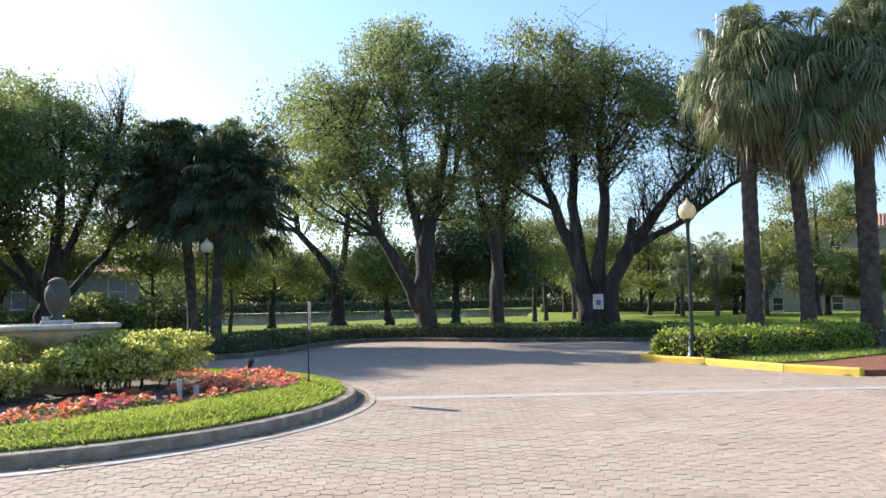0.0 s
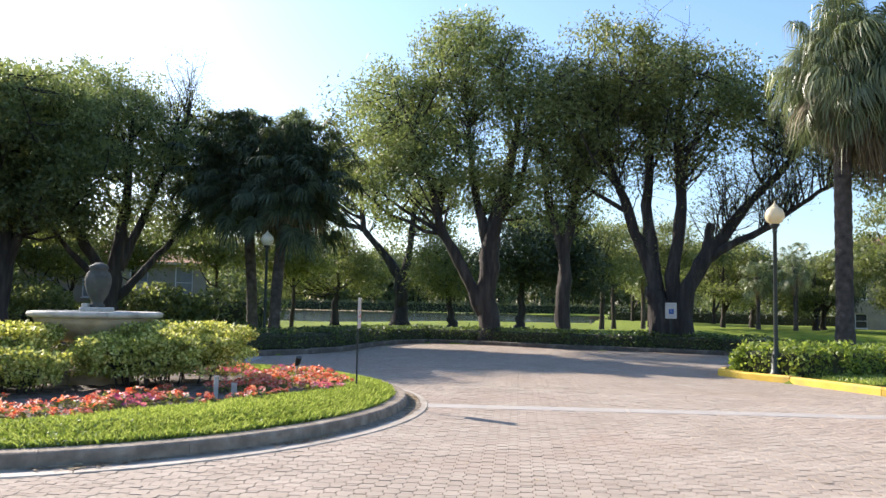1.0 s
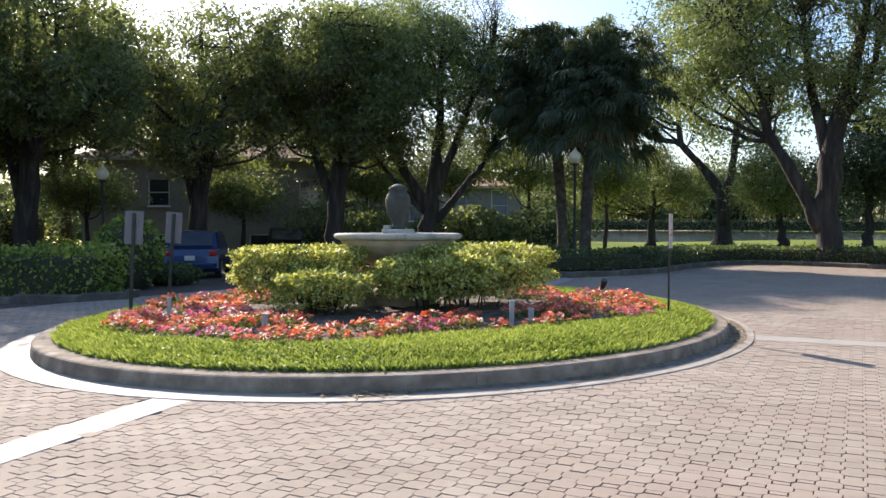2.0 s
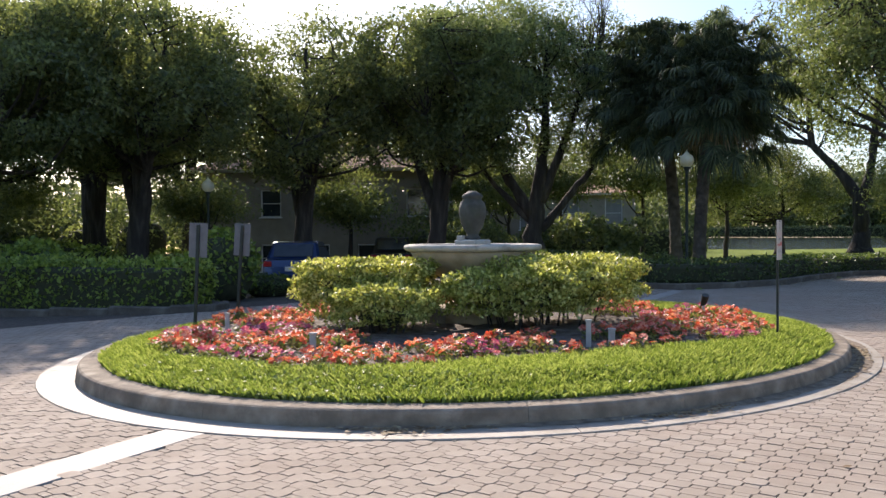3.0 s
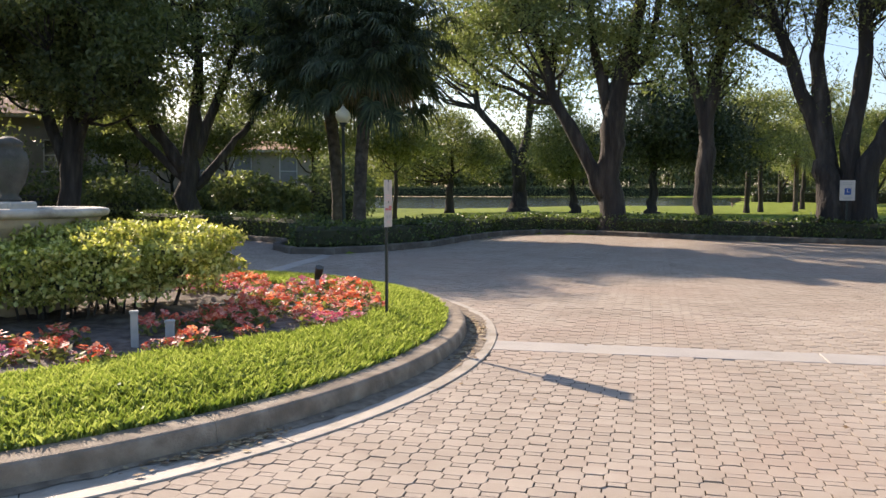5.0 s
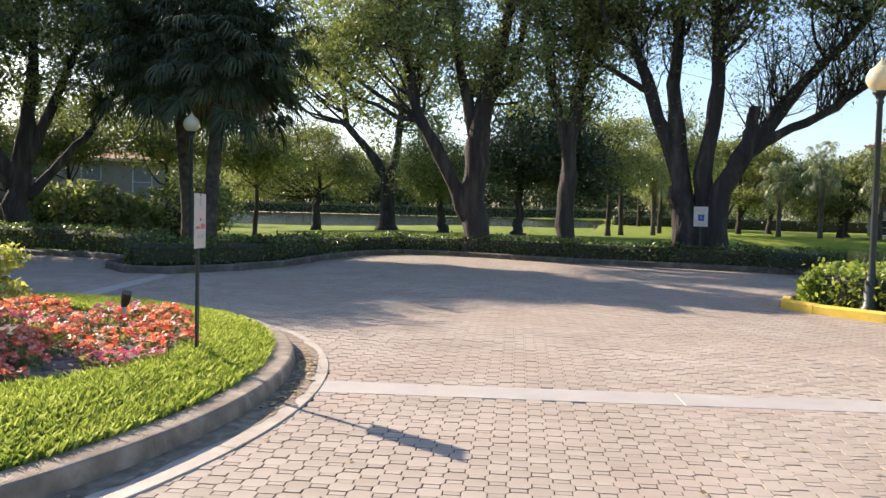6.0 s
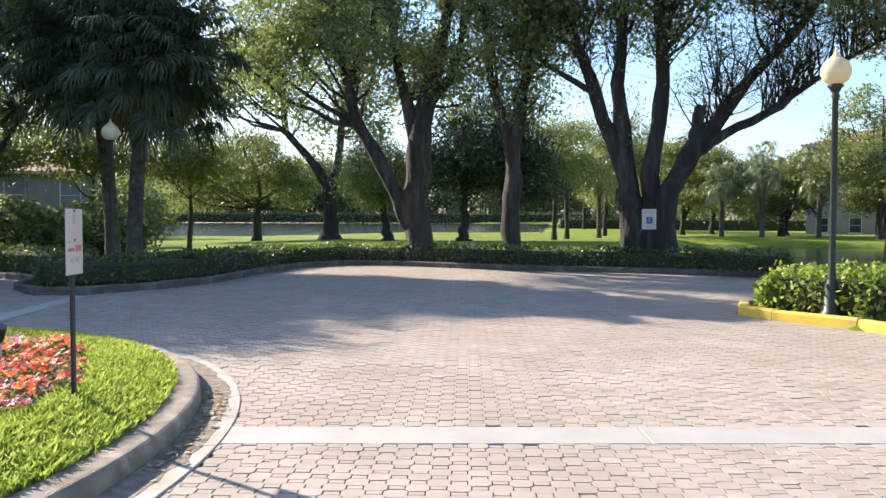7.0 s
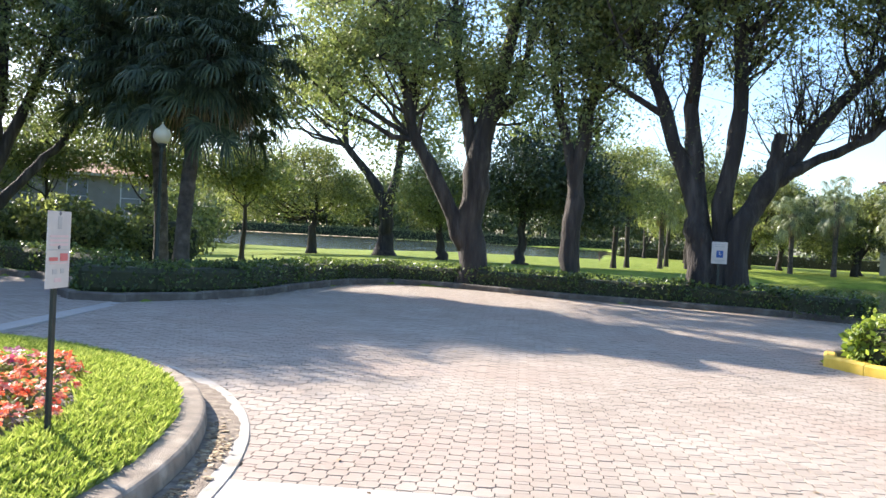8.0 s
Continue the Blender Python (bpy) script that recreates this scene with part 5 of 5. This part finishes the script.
# ---- flowers ----
def flower_meshes(seed, petal, count, spread, height):
    rng = np.random.default_rng(seed)
    n = 85
    a = rng.uniform(0, 6.283, n)
    r = spread * np.sqrt(rng.uniform(0, 1, n))
    z = height * (0.25 + 0.6 * rng.uniform(0, 1, n)) * (1 - 0.4 * (r / spread) ** 2)
    leaves = many_faces("leaves", leaf_quads(rng, np.column_stack([r * np.cos(a), r * np.sin(a), z]), 0.06, 0.034, 0.8), 4, M_FLOWER_LEAF)
    verts = []
    for k in range(count):
        aa, rr = rng.uniform(0, 6.283), spread * 0.95 * math.sqrt(rng.uniform())
        c = np.array([rr * math.cos(aa), rr * math.sin(aa), height * (1 - 0.35 * (rr / spread) ** 2) + rng.normal(0, 0.012)])
        tilt = Euler((rng.normal(0, 0.5), rng.normal(0, 0.5), rng.uniform(0, 6.28))).to_matrix()
        for p in range(5):
            b = p * 2 * math.pi / 5
            s = 0.038 * rng.uniform(0.8, 1.25)
            for q in ((0, 0, 0), (math.cos(b - 0.5) * s * 0.8, math.sin(b - 0.5) * s * 0.8, 0.006), (math.cos(b) * s, math.sin(b) * s, 0.002), (math.cos(b + 0.5) * s * 0.8, math.sin(b + 0.5) * s * 0.8, 0.006)):
                verts.append(c + np.array(tilt @ Vector(q)))
    return leaves, many_faces("blossoms", np.array(verts), 4, petal)


def flower_bed():
    rng = np.random.default_rng(90)
    kinds = []
    for k in range(4):
        kinds.append((*flower_meshes(100 + k, M_PETAL_A, 19, 0.17, 0.14), "bushy bedding plant covered in coral red blossoms"))
    for k in range(2):
        kinds.append((*flower_meshes(110 + k, M_PETAL_B, 16, 0.16, 0.13), "bushy bedding plant with pink and purple blossoms"))
    roots = []
    for leaves, blossoms, label in kinds:
        root = thing("flower_plant", pose(0, 0, 0), label, "flower plant", "bedding flowers on the island")
        part("leaves", leaves, root)
        part("blossoms", blossoms, root)
        roots.append(root)
    spots = []
    tries = 0
    while len(spots) < 236 and tries < 30000:
        tries += 1
        a = rng.uniform(0, 2 * math.pi)
        r = math.sqrt(rng.uniform(1.9 ** 2, 4.4 ** 2))
        front = -1.45 < (a + math.pi) % (2 * math.pi) - math.pi < 0.05
        if r > bed_r(a) - 0.12 or r < bed_r(a) - (1.1 if front else 1.7):
            continue
        x, y = on_island(r, a)
        if math.hypot(x - FX, y - FY) < 1.7 or any((x - p[0]) ** 2 + (y - p[1]) ** 2 < 0.275 ** 2 for p in spots):
            continue
        if any(math.hypot(x - p, y - q) < 0.3 for p, q in ((-3.39, 11.72), (-3.27, 12.0), (-7.4, 10.1), (-5.35, 9.65), (-3.49, 15.04))):
            continue
        if noise.noise((x * 1.3, y * 1.3, 5.0)) < (-0.06 if -0.95 < (a + math.pi) % (2 * math.pi) - math.pi < 0.0 else -0.27):
            continue
        spots.append((x, y))
    for i, (x, y) in enumerate(spots):
        pink = noise.noise((x * 0.8 + 7, y * 0.8, 2.0)) > 0.2
        k = int(rng.integers(4, 6)) if pink else int(rng.integers(0, 4))
        m = pose(x, y, island_z(island_r(x, y)), 0, 0, rng.uniform(0, 360)) @ Matrix.Scale(rng.uniform(0.8, 1.25), 4)
        if i < len(roots):
            roots[i].matrix_basis = m
        else:
            ob = copy_thing(roots[k], m)
            ob.scale = m.to_scale()


flower_bed()


# ---- houses ----
def wall_panel(width, height, thick, holes):
    """A wall along +x, one closed mesh with openings cut through it."""
    s = Shape()
    xs = sorted({0.0, width, *[h[0] for h in holes], *[h[0] + h[2] for h in holes]})
    zs = sorted({0.0, height, *[h[1] for h in holes], *[h[1] + h[3] for h in holes]})
    nx, nz = len(xs), len(zs)
    s.v = [(x, y, z) for y in (0, thick) for z in zs for x in xs]

    def solid(i, k):
        if not (0 <= i < nx - 1 and 0 <= k < nz - 1):
            return False
        cx, cz = (xs[i] + xs[i + 1]) / 2, (zs[k] + zs[k + 1]) / 2
        return not any(h[0] < cx < h[0] + h[2] and h[1] < cz < h[1] + h[3] for h in holes)

    def at(i, k, back):
        return back * nx * nz + k * nx + i

    for k in range(nz - 1):
        for i in range(nx - 1):
            if not solid(i, k):
                continue
            s.f.append((at(i, k, 0), at(i + 1, k, 0), at(i + 1, k + 1, 0), at(i, k + 1, 0)))
            s.f.append((at(i, k, 1), at(i, k + 1, 1), at(i + 1, k + 1, 1), at(i + 1, k, 1)))
            for (di, dk), (p, q) in {(-1, 0): ((i, k + 1), (i, k)), (1, 0): ((i + 1, k), (i + 1, k + 1)), (0, -1): ((i, k), (i + 1, k)), (0, 1): ((i + 1, k + 1), (i, k + 1))}.items():
                if not solid(i + di, k + dk):
                    s.f.append((at(*q, 0), at(*p, 0), at(*p, 1), at(*q, 1)))
    used = sorted({i for f in s.f for i in f})
    index = {o: n for n, o in enumerate(used)}
    s.v = [s.v[o] for o in used]
    s.f = [tuple(index[i] for i in f) for f in s.f]
    return s


def house(x, y, z, turn, width, depth, storeys, label, roof_h=1.9, tiled=False, tall=False):
    root = thing("house", pose(x, y, z, 0, 0, turn), label, "house", "houses beyond the trees")
    h = 2.9 * storeys + 0.4
    holes = []
    n = max(2, int(width / 2.5))
    for st in range(storeys):
        for k in range(n):
            holes.append((width / n * (k + 0.5) - 0.55, (1.1 if tall else 0.9) + 2.9 * st, 1.1, 2.1 if tall else 1.45))
    part("wall", wall_panel(width, h, 0.25, holes).mesh("wall", M_PLASTER), root)
    part("wall", wall_panel(width, h, 0.25, []).mesh("wall", M_PLASTER), root, m=pose(0, depth - 0.25, 0))
    for px in (0.25, width):
        part("wall", wall_panel(depth - 0.5, h, 0.25, []).mesh("wall", M_PLASTER), root, m=pose(px, 0.25, 0, 0, 0, 90))
    for hx, hz, w, hh in holes:
        win = part("window", wall_panel(w, hh, 0.08, [(0.06, 0.06, w - 0.12, hh / 2 - 0.08), (0.06, hh / 2 + 0.02, w - 0.12, hh / 2 - 0.08)]).mesh("window", M_TRIM), root, m=pose(hx, 0.1, hz))
        # tall windows get an opaque pane of a paler grey
        part("pale_pane" if tall else "pane", Shape().box((w / 2, 0.05, hh / 2), (w - 0.1, 0.012, hh - 0.1), 0.002).mesh("pane", M_PANE_PALE if tall else M_PANE), win)
        part("sill", Shape().box((w / 2, -0.12, -0.03), (w + 0.16, 0.16, 0.06), 0.01).mesh("sill", M_TRIM), win)
    part("cornice", Shape().box((width / 2, depth / 2, h + 0.06), (width + 1.0, depth + 1.0, 0.14), 0.03).mesh("cornice", M_TRIM), root)
    r = Shape()
    e = 0.6
    inset = min(width, depth) / 2 + e
    x0, x1, y0, y1, zb, zt = -e, width + e, -e, depth + e, h + 0.13, h + 0.13 + roof_h
    ya, yb = (y0 + inset, y1 - inset) if depth > width else ((y0 + y1) / 2,) * 2
    xa, xb = (x0 + inset, x1 - inset) if width >= depth else ((x0 + x1) / 2,) * 2
    corners = [(x0, y0, zb), (x1, y0, zb), (x1, y1, zb), (x0, y1, zb), (xa, ya, zt), (xb, yb, zt)]
    r.add(corners, [(0, 1, 5, 4), (1, 2, 5), (2, 3, 4, 5), (3, 0, 4), (3, 2, 1, 0)])
    part("roof", r.mesh("roof", M_ROOF), root, "hipped roof of orange clay tiles")
    rows = int(width / 0.32) if tiled else 0
    for k in range(rows):
        px = x0 + (x1 - x0) * (k + 0.5) / rows
        top = min(1.0, (px - x0) / inset, (x1 - px) / inset)
        row = Shape().tube([(px, y0, zb + 0.02), (px, y0 + (ya - y0) * top, zb + 0.02 + (zt - zb) * top)], [0.085, 0.085], 6)
        part("roof_tile", row.mesh("roof_tile", M_ROOF), root)
    return root


house(28.0, 90.0, -0.7, -24, 17, 10, 3, "three-storey cream house with an orange tile roof beyond the pond", 1.7, tiled=True)
house(-37.0, 29.6, -1.4, 35, 13, 9, 2, "two-storey beige house behind trees and parked cars")
house(-32.5, 47.0, -2.3, 28, 11, 9, 2, "beige house with tall framed windows behind ficus trees", 1.2, tall=True)


# ---- cars ----
def car(x, y, z, turn, paint, label, length=4.4, width=1.75, height=1.55):
    root = thing("car", pose(x, y, z, 0, 0, turn), label, "car", "parked cars")
    hw = width / 2
    side = [(0.0, 0.35), (0.05, 0.75), (0.10, 0.95), (0.55, 1.0), (0.95, height - 0.06), (1.3, height), (2.4, height - 0.02), (3.15, 1.0), (4.1, 0.85), (4.38, 0.6), (4.4, 0.32), (3.9, 0.22), (0.3, 0.22)]
    side = [(px * length / 4.4, pz) for px, pz in side]
    n = len(side)
    s = Shape()
    rows = [(-1.0, 0.06), (-0.9, 0.0), (0.9, 0.0), (1.0, 0.06)]
    for w, shrink in rows:
        for px, pz in side:
            k = w * hw * (1 - 0.16 * step(0.95, height, pz))
            s.v.append((k, px + (shrink if px < 1 else -shrink), pz - shrink * 0.4 * (pz > 0.9)))
    for i in range(len(rows) - 1):
        for k in range(n):
            k2 = (k + 1) % n
            s.f.append((i * n + k, i * n + k2, (i + 1) * n + k2, (i + 1) * n + k))
    s.f += [tuple(range(n)), tuple(range((len(rows) - 1) * n, len(rows) * n))[::-1]]
    part("body", s.mesh("body", paint), root)
    part("rear_window", Shape().box((0, 0, 0), (width * 0.72, 0.02, 0.5), 0.005, Matrix.Rotation(radians(-37), 4, "X")).mesh("rear_window", M_PANE), root, m=pose(0, 0.70, (1.0 + height) / 2 - 0.02))
    for sx in (-1, 1):
        part("side_window", Shape().box((0, 0, 0), (0.02, 1.8, 0.36), 0.005, Matrix.Rotation(radians(-sx * 12), 4, "Y")).mesh("side_window", M_PANE), root, m=pose(sx * hw * 0.915, 1.85, 1.2))
        part("tail_light", Shape().box((sx * hw * 0.82, 0.05, 0.84), (0.26, 0.12, 0.17), 0.02).mesh("tail_light", M_TAIL), root, "red tail light")
        for py in (0.8, 3.55):
            wheel = part("wheel", Shape().lathe([(0.0, -0.1), (0.30, -0.1), (0.32, -0.07), (0.32, 0.07), (0.30, 0.1), (0.0, 0.1)], 24).mesh("wheel", M_TYRE), root, m=pose(sx * (hw - 0.08), py * length / 4.4, 0.32, 0, 90, 0))
            part("rim", Shape().lathe([(0.0, -0.115), (0.19, -0.112), (0.2, -0.105), (0.2, 0.105), (0.19, 0.112), (0.0, 0.115)], 20).mesh("rim", M_CHROME), wheel)
    part("bumper", Shape().box((0, 0.02, 0.42), (width * 0.96, 0.16, 0.2), 0.05).mesh("bumper", paint), root)
    part("number_plate", Shape().box((0, -0.005, 0.68), (0.32, 0.02, 0.15), 0.004).mesh("number_plate", M_SIGN), root)
    return root


car(-19.3, 21.0, paving_z(-19.3, 21.0), 40, M_CARBLUE, "blue hatchback parked on the shaded drive")
car(-24.8, 31.5, paving_z(-24.8, 31.5), 36, M_CARDARK, "dark estate car parked before a beige house", 4.7, 1.9, 1.75)


# ---- far bank ----
def far_bank():
    rng = np.random.default_rng(120)
    hedge([(-190, 312), (-60, 311), (70, 312)], 3.0, 3.4, "long clipped hedge on the far lake bank", mat=M_LEAF_FAR, seed=121, leaf=0.8, per_metre=64, rough=0.3, base_z=-0.2, group="far bank planting")
    pts, sizes = [], []
    for k in range(340):
        u = rng.uniform()
        x, y, m, leaf = -230 + 500 * u, 320 + 40 * rng.uniform(), 480, 1.5
        if x > 70:
            y = 112 + 190 * rng.uniform()
            x = 37 + 120 * rng.uniform() ** 1.6
            m, leaf = 420, 0.8
        h = (17 + 8 * rng.uniform()) * (y / 300)
        r = 5.0 * y / 280 * rng.uniform(0.8, 1.3)
        way = rng.normal(0, 1, (m, 3))
        way /= np.linalg.norm(way, axis=1, keepdims=True)
        pts.append(np.array([x, y, h * 0.55]) + way * np.array([r, r, h * 0.45]) * rng.uniform(0.6, 1.08, (m, 1)))
        sizes.append(np.full(m, leaf))
    for k in range(150):
        a = radians(rng.uniform(114, 215))
        d = rng.uniform(62, 95)
        x, y, h, r = d * math.cos(a) - 5, d * math.sin(a) + 20, rng.uniform(4, 8), rng.uniform(3.0, 5.0)
        way = rng.normal(0, 1, (560, 3))
        way /= np.linalg.norm(way, axis=1, keepdims=True)
        pts.append(np.array([x, y, h * 0.5]) + way * np.array([r, r, h * 0.5]) * rng.uniform(0.6, 1.08, (560, 1)))
        sizes.append(np.full(560, 0.6))
    pts, sizes = np.concatenate(pts), np.concatenate(sizes)[:, None]
    root = thing("far_wood", pose(0, 0, 0), "belt of dark green trees beyond lake and lawn", "wood", kind="stuff")
    part("foliage", many_faces("foliage", leaf_points(rng, pts, sizes, sizes * 0.65), 3, M_LEAF_FAR), root)
    stems = Shape()
    for k in range(120):
        x, y = -230 + 260 * rng.uniform(), 321 + 20 * rng.uniform()
        stems.tube([(x, y, -0.3), (x + rng.normal(0, 0.4), y, 9)], [0.4, 0.25], 6, False)
    part("trunks", stems.mesh("trunks", M_BARK), root)


far_bank()


def thicket(x0, y0, x1, y1, n, hmin, hmax, label, seed, mat):
    """A row of understorey shrubs and young trees."""
    rng = np.random.default_rng(seed)
    for k in range(n):
        t = (k + 0.5) / n
        x, y = x0 + (x1 - x0) * t + rng.normal(0, 0.5), y0 + (y1 - y0) * t + rng.normal(0, 1.0)
        h = rng.uniform(hmin, hmax)
        bush((x, y, lawn_z(x, y) - 0.05), (h * rng.uniform(0.4, 0.75), h * rng.uniform(0.4, 0.7), h), label, mat, 2800, 0.2, seed * 10 + k, group="understorey shrubs", lump=0.6, turn=rng.uniform(0, 360))


thicket(-20, 46, -36, 50, 6, 1.4, 2.4, "leafy green understorey shrub in dappled light", 131, M_LEAF_B)
thicket(-27, 60, -46, 64, 6, 4.0, 6.5, "leafy green understorey shrub in dappled light", 132, M_LEAF_FAR)
thicket(-12.8, 38.8, -14.0, 38.4, 1, 2.5, 2.8, "dark leafy understorey shrub in shade", 138, M_LEAF_C)
thicket(-15.0, 38.0, -20.0, 35.8, 5, 1.8, 2.3, "low dark understorey shrub before a house", 139, M_LEAF_C)
thicket(-21.0, 35.4, -25.5, 33.5, 4, 2.3, 3.2, "dark leafy understorey shrub in shade", 136, M_LEAF_C)
thicket(-42, 32, -46, 4, 8, 4.0, 6.0, "dark leafy understorey shrub in shade", 137, M_LEAF_C)
thicket(-30, 18, -38, 8, 6, 2.6, 4.5, "dark leafy understorey shrub in shade", 133, M_LEAF_C)
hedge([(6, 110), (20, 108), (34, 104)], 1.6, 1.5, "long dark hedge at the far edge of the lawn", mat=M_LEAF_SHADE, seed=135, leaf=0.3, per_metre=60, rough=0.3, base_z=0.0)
thicket(16, 27.5, 24, 29.5, 4, 1.6, 2.6, "dark leafy shrub by the pond in shade", 134, M_LEAF_C)


def bench(x, y, turn):
    root = thing("bench", pose(x, y, lawn_z(x, y), 0, 0, turn), "dark wooden bench on the lawn", "bench")
    for k in range(3):
        part("seat_slat", Shape().box((0, -0.16 + 0.16 * k, 0.44), (1.6, 0.13, 0.04), 0.006).mesh("seat_slat", M_WOOD), root)
    for k in range(2):
        part("back_slat", Shape().box((0, 0.26, 0.62 + 0.17 * k), (1.6, 0.035, 0.13), 0.006).mesh("back_slat", M_WOOD), root)
    for sx in (-0.65, 0.65):
        part("leg", Shape().box((sx, 0.02, 0.21), (0.07, 0.44, 0.42), 0.01).mesh("leg", M_WOOD), root)
        part("back_post", Shape().box((sx, 0.29, 0.45), (0.07, 0.05, 0.9), 0.01).mesh("back_post", M_WOOD), root)


bench(3.3, 86.0, 5)

def fallen_leaves():
    rng = np.random.default_rng(150)
    root = thing("fallen_leaves", pose(0, 0, 0), "dry brown leaves blown along gutter and kerb", "leaf litter", kind="stuff")
    pts = []
    for k in range(760):
        a = radians(rng.choice([9.0, 21.0, 24.0, -28.0, -55.0]) + rng.normal(0, 3.2))
        r = KERB_OUT + 0.08 + abs(rng.normal(0, 0.08))
        pts.append((*on_island(r, a), 0.022))
    for k in range(1500):
        i = int(rng.integers(0, 9))
        (x0, y0), (x1, y1) = far_kerb[i], far_kerb[i + 1]
        t = rng.uniform()
        x, y = x0 + (x1 - x0) * t, y0 + (y1 - y0) * t
        d = abs(rng.normal(0, 0.35)) + 0.02
        n = math.hypot(x1 - x0, y1 - y0)
        x, y = x - d * (y0 - y1) / n * -1, y - d * (x1 - x0) / n * -1
        pts.append((x, y, paving_z(x, y) + 0.012))
    for k in range(120):
        x, y = rng.uniform(-3, 6), rng.uniform(8, 27)
        if island_r(x, y) > 5.5 and inside(x, y):
            pts.append((x, y, paving_z(x, y) + 0.008))
    pts = np.array(pts)
    quads = leaf_quads(rng, pts, 0.06, 0.035, 3.0)
    quads[..., 2] = pts[:, None, 2] + (quads[..., 2] - pts[:, None, 2]) * 0.2
    part("leaf", many_faces("leaf", quads, 4, M_LITTER), root)


fallen_leaves()

# ---- the pavers last ----
pave(road)
